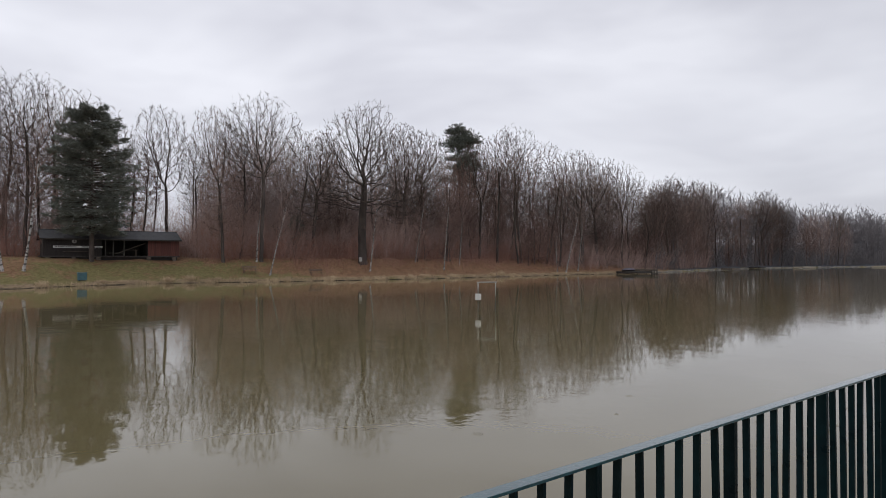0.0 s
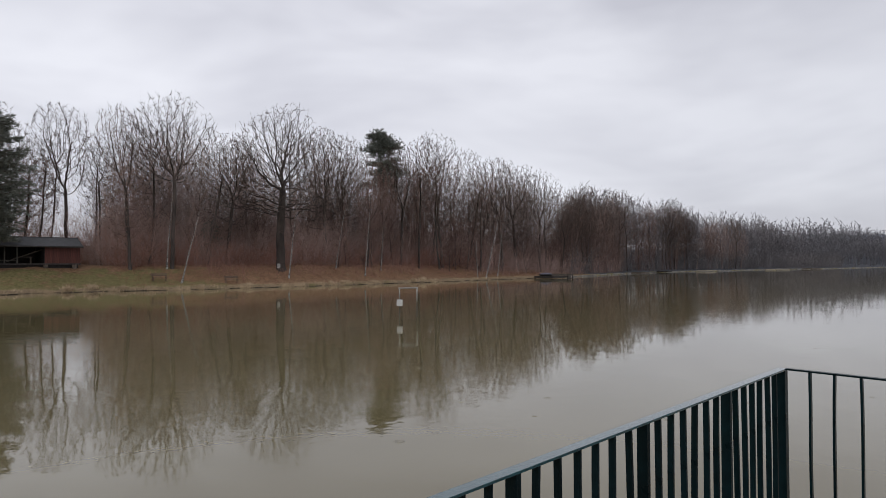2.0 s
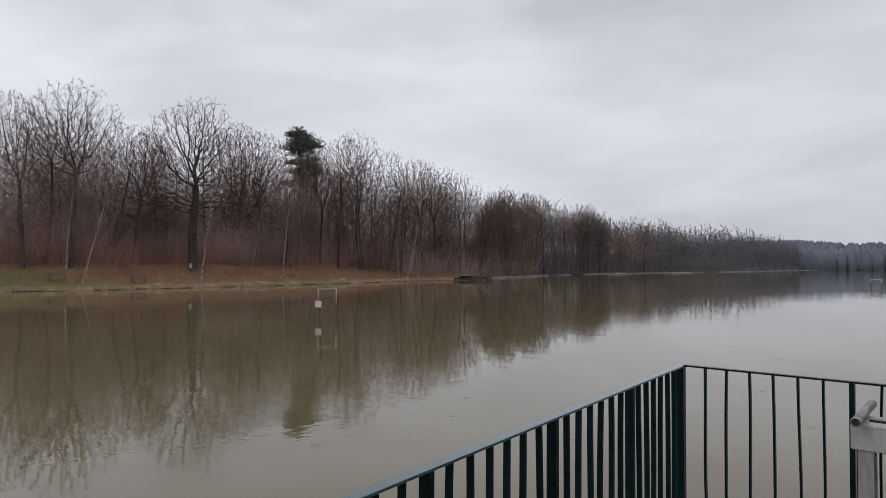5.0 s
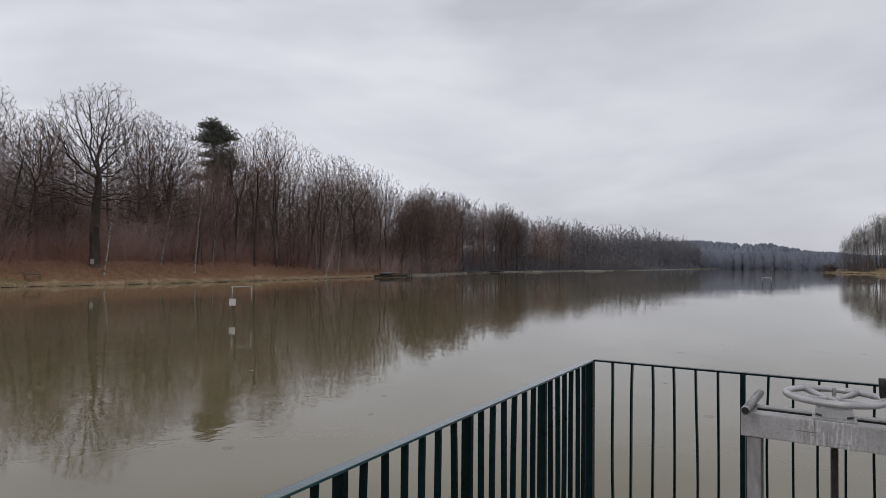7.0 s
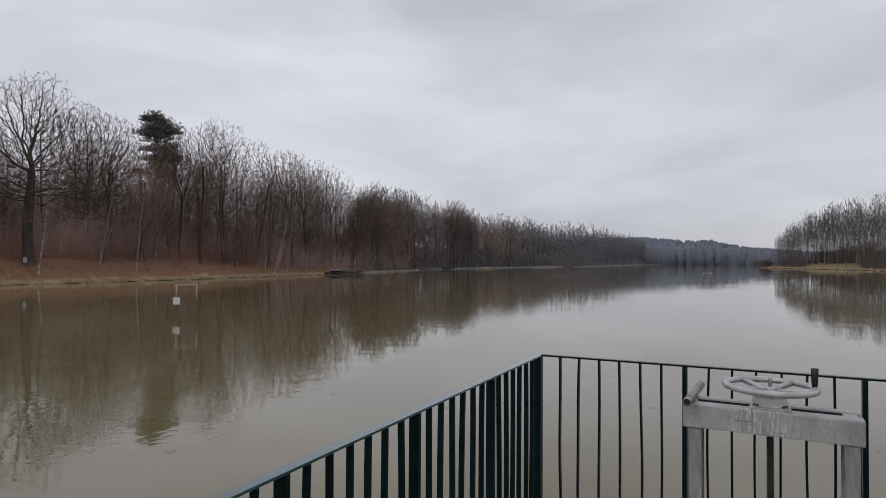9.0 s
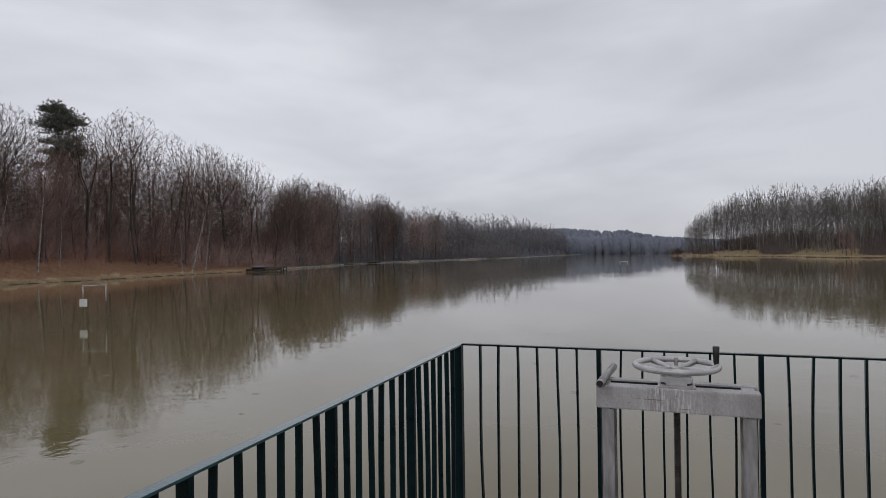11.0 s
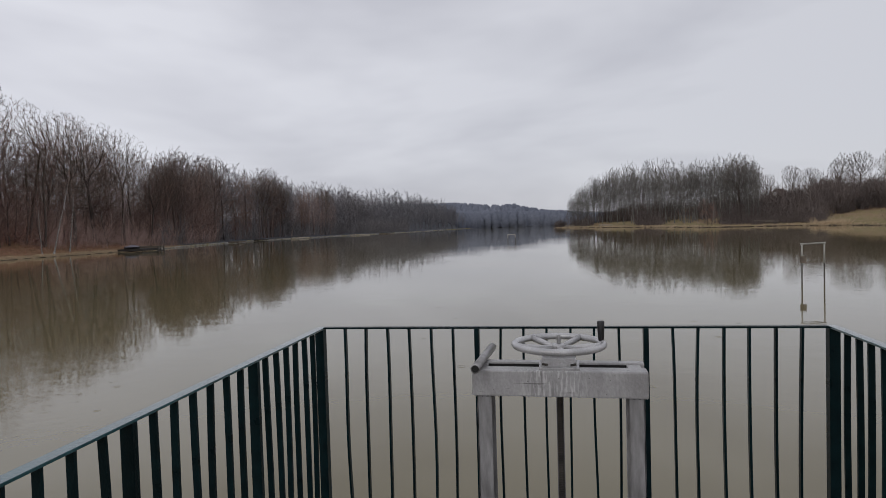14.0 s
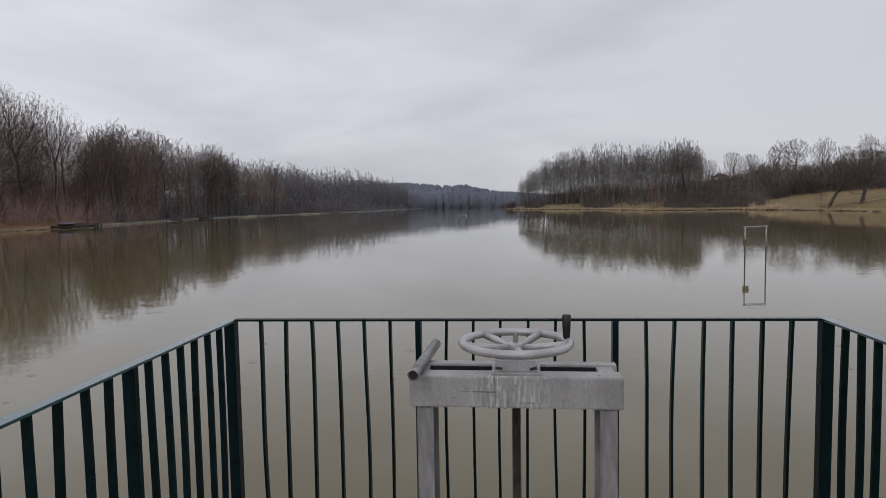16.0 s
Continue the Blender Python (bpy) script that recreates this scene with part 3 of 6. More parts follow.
ring_rng = random.Random(17)
ring_bm = bmesh.new()
for _ in range(46):
    while True:
        x, y = ring_rng.uniform(-16, 9), ring_rng.uniform(1.5, 22)
        if math.hypot(x, y) > 3:
            break
    R0 = ring_rng.uniform(0.03, 0.10)
    for q in (1.0, 0.55):
        rings = []
        for i in range(20):
            a = 2 * math.pi * i / 20
            rings.append([ring_bm.verts.new((x + (R0 * q + dr) * math.cos(a), y + (R0 * q + dr) * math.sin(a), dz)) for dr, dz in ((-0.012, 0.0005), (0.0, 0.0030), (0.012, 0.0005))])
        for i in range(20):
            p, n = rings[i], rings[(i + 1) % 20]
            ring_bm.faces.new((p[0], p[1], n[1], n[0]))
            ring_bm.faces.new((p[1], p[2], n[2], n[1]))
tagged(part("rain_rings", ring_bm, M_WATER, None, "", None, True), "rings of single rain drops on the lake", "ripples", kind="stuff")


# ---- the sluice platform ----
DECK = 1.10
deck = part("floor", box(2.9, 6.4, 0.22, (1.323, -3.1, DECK - 0.11), 0.015), M_CONC)
tagged(deck, "damp grey concrete deck of the sluice platform", "platform", kind="structure")
for name, x in (("wall_west", 0.1), ("wall_east", 2.55)):
    pier = part(name, box(0.3, 6.0, 2.6, (x, -3.2, DECK - 0.22 - 1.3), 0.02), M_CONC)
    tagged(pier, "concrete wall that carries the sluice platform", "wall", kind="structure")


def bent_bar(rng, w, depth, length, amount):
    """A flat bar of the railing, hanging from its top end, not quite straight."""
    bm = bmesh.new()
    n = 8
    ph, a1, a2 = rng.uniform(0, 6.28), rng.uniform(-amount, amount), rng.uniform(-amount, amount) * 0.5
    rings = []
    for i in range(n + 1):
        t = i / n
        off = a1 * math.sin(math.pi * t) + a2 * math.sin(2 * math.pi * t + ph) - a2 * math.sin(ph) * (1 - t)
        o2 = 0.4 * a2 * math.sin(math.pi * t)
        rings.append([bm.verts.new((sx * w / 2 + off, sy * depth / 2 + o2, -t * length)) for sx, sy in ((-1, -1), (1, -1), (1, 1), (-1, 1))])
    for a, b in zip(rings, rings[1:]):
        for j in range(4):
            bm.faces.new((a[j], b[j], b[(j + 1) % 4], a[(j + 1) % 4]))
    bm.faces.new(rings[0])
    bm.faces.new(rings[-1][::-1])
    me = bpy.data.meshes.new("bar")
    bm.to_mesh(me)
    bm.free()
    me.materials.append(M_RAIL)
    return me


rail_rng = random.Random(4)
BAR_LEN = 1.10
BARS = [bent_bar(rail_rng, 0.012, 0.027, BAR_LEN, 0.008) for _ in range(9)]
post_bm = box(0.026, 0.047, 1.19, (0, 0, -0.595), 0.002)
POST = bpy.data.meshes.new("post")
post_bm.to_mesh(POST)
post_bm.free()
POST.materials.append(M_RAIL)
corner_bm = box(0.05, 0.05, 1.19, (0, 0, -0.595), 0.003)
CORNER = bpy.data.meshes.new("corner_post")
corner_bm.to_mesh(CORNER)
corner_bm.free()
CORNER.materials.append(M_RAIL)


def railing(at, length, posts, runs, drop, label, ends, sky_sheen=True):
    """A railing along its own x axis from its corner; its inner edge lies on y = 0. posts: where they stand; runs: first bar and spacing of each bay's
    six bars; drop: fall of the handrail per metre."""
    root = thing("railing", at, label, "railing", "railings of the platform")
    tilt = pose(0, 0, 0, 0, math.degrees(math.atan(drop)), 0)
    # front run keeps the dark paint to stand for its darker reflection
    part("top_rail", box(length, 0.048 if sky_sheen else 0.034, 0.010, (length / 2, 0.024, -0.005), 0.0015), M_RAILTOP if sky_sheen else M_RAIL, root, "wet flat handrail", tilt)
    part("bottom_rail", box(length, 0.04, 0.010, (length / 2, 0.024, -1.105), 0.0015), M_RAIL, root, "", tilt)
    for x in posts:
        piece("post", POST, root, "", pose(x, 0.024, -0.008 - x * drop, 0, rail_rng.uniform(-0.3, 0.3), 0))
    for first, step in runs:
        for k in range(6):
            x = first + k * step + rail_rng.uniform(-0.002, 0.002)
            piece("bar", rail_rng.choice(BARS), root, "",
                  pose(x, 0.024, -0.008 - x * drop, rail_rng.uniform(-0.4, 0.4), rail_rng.uniform(-0.5, 0.5), rail_rng.choice((0, 180))))
    for x in ends:
        piece("corner_post", CORNER, root, "", pose(x, 0.024, -0.0095 - x * drop))
    return root


W = 2.654
SIDE_POSTS = [0.826 + 0.83 * i for i in range(5)]
railing(pose(0, 0, 2.304), W, (0.889, 1.782), ((0.128, 0.1257), (1.022, 0.1243), (1.917, 0.1242)), -0.004,
        "dark green painted steel railing with flat vertical bars, front run", (), False)
railing(pose(0, 0.05, 2.30, 0, 0, -90) @ Matrix.Diagonal((1, -1, 1, 1)), 5.02, SIDE_POSTS, [(0.152, 0.1127)] + [(p + 0.119, 0.118) for p in SIDE_POSTS], 0.0135,
        "dark green painted steel railing with flat vertical bars, wet handrail", (0.025,))
railing(pose(W, 0.05, 2.315, 0, 0, -90), 5.02, SIDE_POSTS, [(0.185, 0.113)] + [(p + 0.119, 0.118) for p in SIDE_POSTS], 0.002,
        "dark green painted steel railing beside the sluice, wet handrail", (0.025,))


# ---- the sluice gear ----
def channel(w, depth, tall, open_to, t=0.007):
    """An upright U channel, its open side towards +x or -x."""
    bm = box(t, depth, tall, (-open_to * (w - t) / 2, 0, tall / 2), 0.002)
    for sy in (-1, 1):
        box(w, t, tall, (0, sy * (depth - t) / 2, tall / 2), 0.002, bm)
    return bm


def sluice_gear():
    root = thing("sluice_gear", pose(1.329, -0.6, DECK), "weathered grey painted sluice hoist with handwheel and threaded spindle", "sluice hoist")
    z1, z0 = 2.214 - DECK, 2.097 - DECK
    zc = (z0 + z1) / 2
    part("front_beam", box(0.768, 0.086, z1 - z0, (0, 0.043, zc), 0.007), M_BEAM, root, "grey painted beam with pale run marks and chips")
    part("rear_beam", box(0.768, 0.052, z1 - z0, (0.004, 0.203, zc), 0.006), M_GREY, root)
    # dark sheets and plate added in the gap as its shade
    for y in (0.0875, 0.1755):
        part("slot_lining", box(0.70, 0.003, z1 - z0 - 0.012, (0, y, zc - 0.004)), M_SLOT, root, "near-black sheet painted as the shade inside the gap")
    part("slot_floor", box(0.74, 0.084, 0.01, (0, 0.1315, z0 + 0.006)), M_SLOT, root, "near-black plate painted as the shade between the two beams")
    part("spacer", box(0.06, 0.084, 0.07, (0.338, 0.1315, z1 - 0.041), 0.003), M_GREY, root)
    part("spacer", box(0.05, 0.084, 0.07, (-0.35, 0.1315, z1 - 0.041), 0.003), M_GREY, root)
    for x, side in ((-0.330, 1), (0.336, -1)):
        leg = part("leg", channel(0.066, 0.16, z0 + 0.001, side), M_LEG, root, "streaked grey leg", pose(x, 0.09, 0))
        part("foot_plate", box(0.15, 0.26, 0.012, (0, 0.0, 0.006), 0.002), M_LEG, leg)
    part("bearing_plate", box(0.178, 0.165, 0.012, (0.006, 0.092, z1 + 0.005), 0.002), M_WHEEL, root)
    bm = box(0.160, 0.135, 0.040, (0.006, 0.097, z1 + 0.030), 0.003)
    for v in bm.verts:
        if v.co.z > z1 + 0.035:
            v.co.x = 0.006 + (v.co.x - 0.006) * 0.94
            v.co.y = 0.097 + (v.co.y - 0.097) * 0.93
    part("bearing_block", bm, M_WHEEL, root, "grey cast bearing block")
    for sx in (-0.056, 0.068):
        part("screw_slot", box(0.026, 0.004, 0.010, (sx, 0.0285, z1 + 0.022), 0.001, None, pose(0, 0, 0, 0, 9 if sx < 0 else -12, 0)), M_DARKSTEEL, root, "dark rusty screw")
        part("stud", lathe([(0.0, 0.034), (0.006, 0.034), (0.007, 0.031), (0.007, 0.012), (0.012, 0.012), (0.012, 0.0)], 8), M_DARKSTEEL, root, "", pose(sx, 0.150, z1 + 0.050))
    part("hub", lathe([(0.0, 0.052), (0.024, 0.052), (0.030, 0.047), (0.030, 0.026), (0.022, 0.022), (0.022, 0.014), (0.040, 0.012), (0.040, 0.004), (0.034, 0.0)], 24),
         M_WHEEL, root, "", pose(0.006, 0.115, z1 + 0.048), True)
    wz = 2.313 - DECK
    wheel = part("handwheel", torus(0.1975, 0.0182, 80, 14), M_WHEEL, root, "silver painted handwheel, wet and chipped", pose(0.006, 0.115, wz), True)
    for a in (131, 59, -13, -85, -157):
        c, q = math.cos(radians(a)), math.sin(radians(a))
        part("spoke", rod((0.024 * c, 0.024 * q, -0.020), (0.192 * c, 0.192 * q, 0.0), 0.0125, 0.0155, 12), M_WHEEL, wheel, "", None, True)
    part("handle", lathe([(0.0, 0.092), (0.0145, 0.092), (0.0165, 0.089), (0.0155, 0.05), (0.0135, 0.012), (0.0105, 0.0), (0.0, 0.0)], 20), M_BLACK, wheel,
         "black plastic turning handle", pose(0.190, 0.020, 0.010), True)
    prof, z = [], -1.2
    while z < z1 - 0.07:
        prof += [(0.0140, z), (0.0176, z + 0.0025), (0.0176, z + 0.0045), (0.0140, z + 0.007)]
        z += 0.008
    part("spindle", lathe(prof, 10), M_DARKSTEEL, root, "dark greased threaded spindle", pose(0.006, 0.115, 0))
    part("spindle_end", lathe([(0.0, 0.056), (0.0075, 0.056), (0.009, 0.052), (0.009, 0.0)], 14), M_STEEL, root, "", pose(0.006, 0.115, wz - 0.015), True)
    return root


sluice_gear()
pipe = part("steel_pipe", lathe([(0.0165, 0.0), (0.0205, 0.0), (0.0205, 0.50), (0.0165, 0.50), (0.0165, 0.0)], 24), M_STEEL, None, "",
            pose(0.973, -0.675, 2.2355) @ pose(0, 0, 0, -90, 0, 0) @ pose(0, 0, 0, 0, 2.5, 0), True)
# a black disc closes the pipe's mouth in place of its inner shade
part("bore", lathe([(0.0, 0.006), (0.0160, 0.006)], 20), M_SLOT, pipe, "near-black disc painted as the shade in the pipe's hollow")
tagged(pipe, "short wet steel pipe lying across the hoist beam", "pipe")
drop_bm = bmesh.new()
drop_rng = random.Random(9)
for _ in range(46):
    r = drop_rng.uniform(0.0015, 0.0032)
    bmesh.ops.create_icosphere(drop_bm, subdivisions=1, radius=r, matrix=Matrix.Translation((drop_rng.uniform(0.95, 1.71), -0.594, 2.097 - r * 0.6)) @ Matrix.Diagonal((1, 1, 1.3, 1)))
for _ in range(46):
    r, a = drop_rng.uniform(0.0015, 0.003), drop_rng.uniform(math.pi, 2 * math.pi)
    bmesh.ops.create_icosphere(drop_bm, subdivisions=1, radius=r, matrix=Matrix.Translation((1.335 + 0.2 * math.cos(a), -0.485 + 0.2 * math.sin(a), 2.3035 - r * 0.5)))
M_DROP = bpy.data.materials.new("rain_drop")
M_DROP.use_nodes = True
M_DROP.node_tree.nodes["Principled BSDF"].inputs["Transmission Weight"].default_value = 1.0
M_DROP.node_tree.nodes["Principled BSDF"].inputs["Roughness"].default_value = 0.02
M_DROP.node_tree.nodes["Principled BSDF"].inputs["IOR"].default_value = 1.33
tagged(part("rain_drops", drop_bm, M_DROP, None, "", None, True), "rain drops hanging from the hoist beam and wheel", "drops", kind="stuff")


# ---- trees ----
def grow(rng, h, r, spec):
    """The skeleton of a bare tree: sticks of the trunk and of the crown, as (p, q, r0, r1). A stem, limbs round it, and limbs that fork and fork again."""
    trunk, crown = [], []
    thin = spec["twig"]

    def limb(p, d, length, r, depth):
        j = spec["wander"]
        side = Vector((rng.gauss(0, j), rng.gauss(0, j), rng.gauss(0, j) + spec["rise"]))
        d1 = (d + side * 0.5).normalized()
        d2 = (d1 + side * 0.8).normalized()
        mid = p + d1 * (length * 0.5)
        end = mid + d2 * (length * 0.5)
        into = trunk if r > 0.09 else crown
        if depth == 0:
            crown.append((p, end, max(r, thin), 0.0))
            for _ in range(spec.get("tips", 0)):
                t = rng.uniform(0.1, 0.6)
                e = (d1 + Vector((rng.gauss(0, 0.38), rng.gauss(0, 0.38), rng.gauss(0.08, 0.35)))).normalized()
                b = p.lerp(end, t)
                crown.append((b, b + e * (length * rng.uniform(0.5, 0.85)), thin * 0.85, 0.0))
            return
        rm, re = r * 0.88, r * 0.76
        if length > 0.9:
            into.append((p, mid, r, rm))
            into.append((mid, end, rm, re))
        else:
            into.append((p, end, r, re))
        turn = rng.uniform(0, 6.28)
        forks = 2 if rng.random() < spec["twos"] else 3
        for c in range(forks):
            s2 = d2.orthogonal().normalized()
            s2.rotate(Matrix.Rotation(turn + c * 6.283 / forks + rng.uniform(-0.5, 0.5), 3, d2))
            ang = radians(rng.uniform(*spec["fork"])) * (0.55 if c == 0 else 1.0)
            limb(end, (d2 * math.cos(ang) + s2 * math.sin(ang)).normalized(), length * rng.uniform(0.6, 0.84), max(re * (0.9 if c == 0 else 0.68), thin), depth - 1)
        s2 = d2.orthogonal().normalized()
        s2.rotate(Matrix.Rotation(rng.uniform(0, 6.28), 3, d2))
        ang = radians(rng.uniform(40, 70))
        limb(mid, (d1 * math.cos(ang) + s2 * math.sin(ang)).normalized(), length * rng.uniform(0.45, 0.7), max(r * 0.42, thin), max(depth - 2, 0))

    lean = spec.get("lean", 0.03)
    p, d, n = Vector((0, 0, -0.3)), Vector((rng.uniform(-lean, lean), rng.uniform(-lean, lean), 1)).normalized(), 10
    stem, steps = h * spec["stem"], []
    for i in range(n):
        d = (d + Vector((rng.gauss(0, spec["crook"]), rng.gauss(0, spec["crook"]), 0.03))).normalized()
        q = p + d * (stem / n)
        ra, rb = r * (1 - 0.8 * i / n), r * (1 - 0.8 * (i + 1) / n)
        trunk.append((p, q, ra, rb))
        steps.append((p, q, d.copy(), ra))
        p = q
    m, turn0 = spec["limbs"], rng.uniform(0, 6.28)
    for c in range(m):
        t = spec["bare"] + (0.985 - spec["bare"]) * ((c + rng.uniform(0.1, 0.9)) / m)
        a, b, dd, ra = steps[int(t * n)]
        at = a.lerp(b, t * n - int(t * n))
        side = dd.orthogonal().normalized()
        side.rotate(Matrix.Rotation(turn0 + c * 2.4 + rng.uniform(-0.5, 0.5), 3, dd))
        k = (t - spec["bare"]) / (1 - spec["bare"])
        ang = radians(spec["low"] + (spec["high"] - spec["low"]) * k + rng.uniform(-9, 9))
        size = h * spec["reach"] * (1 - spec["cone"] * k) * rng.uniform(0.8, 1.2)
        limb(at, (dd * math.cos(ang) + side * math.sin(ang)).normalized(), size, max(min(ra * 0.62, spec["girth"] * r), thin), spec["depth"])
    limb(p, d, h * spec["reach"] * 0.7 * (1 - 0.6 * spec["cone"]), r * 0.2, spec["depth"])
    return trunk, crown


def sticks_mesh(name, sticks, material):
    r0 = np.array([s[2] for s in sticks])
    sides = np.where(r0 > 0.12, 7, np.where(r0 > 0.045, 4, np.where(r0 > 0.022, 3, 2)))
    sides[np.array([s[3] for s in sticks]) <= 0] = 2
    return frusta(name, [s[0][:] for s in sticks], [s[1][:] for s in sticks], r0, [s[3] for s in sticks], sides, material)


def colonize(seed, h, r, spec):
    """A bare tree whose limbs reach for the free space of its crown. lobes: (height, half width, half height, share) of the crown's masses, as parts of h;
    fork: where the limbs begin; lead: how far the stem runs on; crook: how much the limbs wander."""
    rng = np.random.default_rng(seed)
    step, reach = spec["step"], []
    for cz, rx, rz, share in spec["lobes"]:
        m = int(spec["n"] * share)
        d = rng.normal(0, 1, (m, 3))
        d /= np.linalg.norm(d, axis=1, keepdims=True)
        lumps = rng.normal(0, 1, (11, 3))
        lumps /= np.linalg.norm(lumps, axis=1, keepdims=True)
        swell = 0.80 + 0.26 * np.clip((d @ lumps.T).max(1), 0, 1) ** 7
        reach.append(d * (swell * rng.random(m) ** 0.42)[:, None] * (rx * h, rx * h, rz * h) + (0, 0, cz * h))
    reach = np.concatenate(reach)
    reach = reach[reach[:, 2] > 0.09 * h]
    many = len(reach)
    pos, up = [np.array([0.0, 0.0, -0.3])], []
    mother, kids = [-1], [1]
    lean, drift = rng.normal(0, 0.035, 2), np.zeros(2)
    while pos[-1][2] < spec["lead"] * h:
        drift = 0.8 * drift + rng.normal(0, spec["crook"] * 0.16, 2)
        q = pos[-1] + step * np.array([lean[0] + drift[0], lean[1] + drift[1], 1.0])
        mother.append(len(pos) - 1)
        kids.append(1)
        pos.append(q)
    way = [np.array([0.0, 0, 1.0])] * len(pos)
    open_from = next(i for i, p in enumerate(pos) if p[2] >= spec["fork"] * h)
    best, near = np.full(len(reach), 1e9), np.zeros(len(reach), int)
    fresh = sorted({len(pos) - 1, *rng.choice(np.arange(open_from, len(pos)), min(spec["limbs"], len(pos) - open_from), False).tolist()})
    for turn in range(120):
        spots = np.array([pos[i] for i in fresh])
        dist = np.linalg.norm(reach[:, None] - spots[None], axis=2)
        j = dist.argmin(1)
        dj = dist[np.arange(len(reach)), j]
        closer = dj < best
        best[closer], near[closer] = dj[closer], np.array(fresh)[j[closer]]
        keep = best > spec["kill"]
        reach, best, near = reach[keep], best[keep], near[keep]
        if len(reach) < 0.16 * many:
            break
        fresh = []
        for i in np.unique(near):
            to = reach[near == i] - pos[i]
            to /= np.linalg.norm(to, axis=1, keepdims=True)
            if turn == 0:
                third = ((np.arctan2(to[:, 1], to[:, 0]) + i * 2.4) // (2 * np.pi / 3)) % 3
                shoots = [to[third == c] for c in range(3) if (third == c).sum() > 8]
            else:
                to = to[(to @ way[i] > 0.15) & (to[:, 2] > spec["sag"])]
                shoots = [to] if len(to) and kids[i] < 5 else []
            for group in shoots:
                v = group.sum(0)
                v = v / max(np.linalg.norm(v), 1e-6) + (0.5 if turn else 0.0) * way[i] + rng.normal(0, spec["crook"], 3) + (0, 0, spec["rise"])
                v /= np.linalg.norm(v)
                fresh.append(len(pos))
                pos.append(pos[i] + step * v)
                way.append(v)
                mother.append(i)
                kids.append(0)
                kids[i] += 1
        if not fresh:
            break
    load = np.zeros(len(pos))
    ends = np.ones(len(pos), bool)
    for i in range(len(pos) - 1, 0, -1):
        load[i] = max(load[i], 1.0)
        load[mother[i]] += load[i]
        ends[mother[i]] = False
    tip = spec["tip"]
    girth = tip * load ** (math.log(r / tip) / math.log(load[0]))
    girth[:open_from] *= 1 + 0.22 * (1 - np.arange(open_from) / open_from)
    trunk, crown = [], []
    for i in range(1, len(pos)):
        stick = (Vector(pos[mother[i]]), Vector(pos[i]), min(girth[mother[i]], girth[i] * 1.3), girth[i])
        (trunk if girth[i] > spec["bole"] else crown).append(stick)
        if girth[i] > 4.5 * tip:
            continue
        for _ in range(spec["tips"] if ends[i] else rng.poisson(spec["side"])):
            v = way[i] * 0.8 + rng.normal(0, 0.55, 3) + (0, 0, 0.15)
            v *= rng.uniform(0.4, 1.0) * spec["spray"] / np.linalg.norm(v)
            t = rng.random()
            b = pos[i] * t + pos[mother[i]] * (1 - t)
            crown.append((Vector(b), Vector(b + v), spec.get("twig", tip), 0.0))
    return trunk, crown


WILD = dict(bole=0.04, n=2600, sag=-0.12, step=0.40, kill=0.42, tip=0.0135, twig=0.0135, tips=8, side=2.4, spray=0.62, rise=0.05, crook=0.2, limbs=8)
HEROAK = dict(WILD, lobes=((0.72, 0.25, 0.28, 0.5), (0.44, 0.38, 0.15, 0.5)), fork=0.22, lead=0.44, crook=0.30, rise=0.0, n=6500, limbs=10, seed=6, sag=-0.45, tip=0.018, twig=0.013, tips=6, side=1.8, bole=0.03)
FAN = dict(WILD, lobes=((0.68, 0.28, 0.31, 1.0),), fork=0.26, lead=0.5, crook=0.22, n=4600, limbs=6, tip=0.016, tips=7, side=2.0)
DOME = dict(WILD, lobes=((0.68, 0.19, 0.30, 1.0),), fork=0.28, lead=0.42, crook=0.16, n=3600, limbs=6)
TALL = dict(WILD, lobes=((0.62, 0.17, 0.37, 1.0),), fork=0.18, lead=0.62, crook=0.2, n=3900, limbs=9)
OAK = dict(WILD, lobes=((0.72, 0.23, 0.26, 0.6), (0.42, 0.26, 0.24, 0.45)), fork=0.18, lead=0.45, crook=0.34, n=5600, limbs=7, sag=-0.3)
SLIM = dict(WILD, lobes=((0.60, 0.12, 0.39, 1.0),), fork=0.16, lead=0.65, crook=0.2, n=2400, limbs=9)
RUSSET = dict(WILD, lobes=((0.54, 0.22, 0.40, 1.0),), fork=0.12, lead=0.75, n=2600, tips=8, side=2.8, spray=0.8, rise=-0.02)
COLUMN = dict(WILD, lobes=((0.56, 0.18, 0.42, 1.0),), fork=0.12, lead=0.4, n=3300, tips=7, side=2.4, crook=0.13, rise=0.22)
BACK = dict(WILD, bole=0.085, lobes=((0.53, 0.20, 0.44, 1.0),), fork=0.08, lead=0.5, n=2000, step=0.6, kill=0.62, tip=0.016, twig=0.018, tips=4, spray=1.1, side=2.2, crook=0.3, limbs=9)
ROUND = dict(WILD, lobes=((0.62, 0.29, 0.37, 1.0),), fork=0.14, lead=0.4, n=2600, step=0.42, kill=0.42, tip=0.017, twig=0.024, tips=6, side=2.4, spray=0.75)
BIRCH = dict(limbs=16, low=42, high=18, reach=0.075, cone=0.4, depth=3, fork=(12, 34), twos=0.6, rise=0.03, wander=0.12, crook=0.012, bare=0.42, stem=0.9, girth=0.35, twig=0.011, lean=0.0)
POPLAR = dict(WILD, lobes=((0.57, 0.135, 0.41, 1.0),), fork=0.17, lead=0.5, n=1150, step=0.55, kill=0.5, tip=0.019, twig=0.026, tips=5, side=2.0, spray=0.8, rise=0.1, crook=0.17, limbs=9)
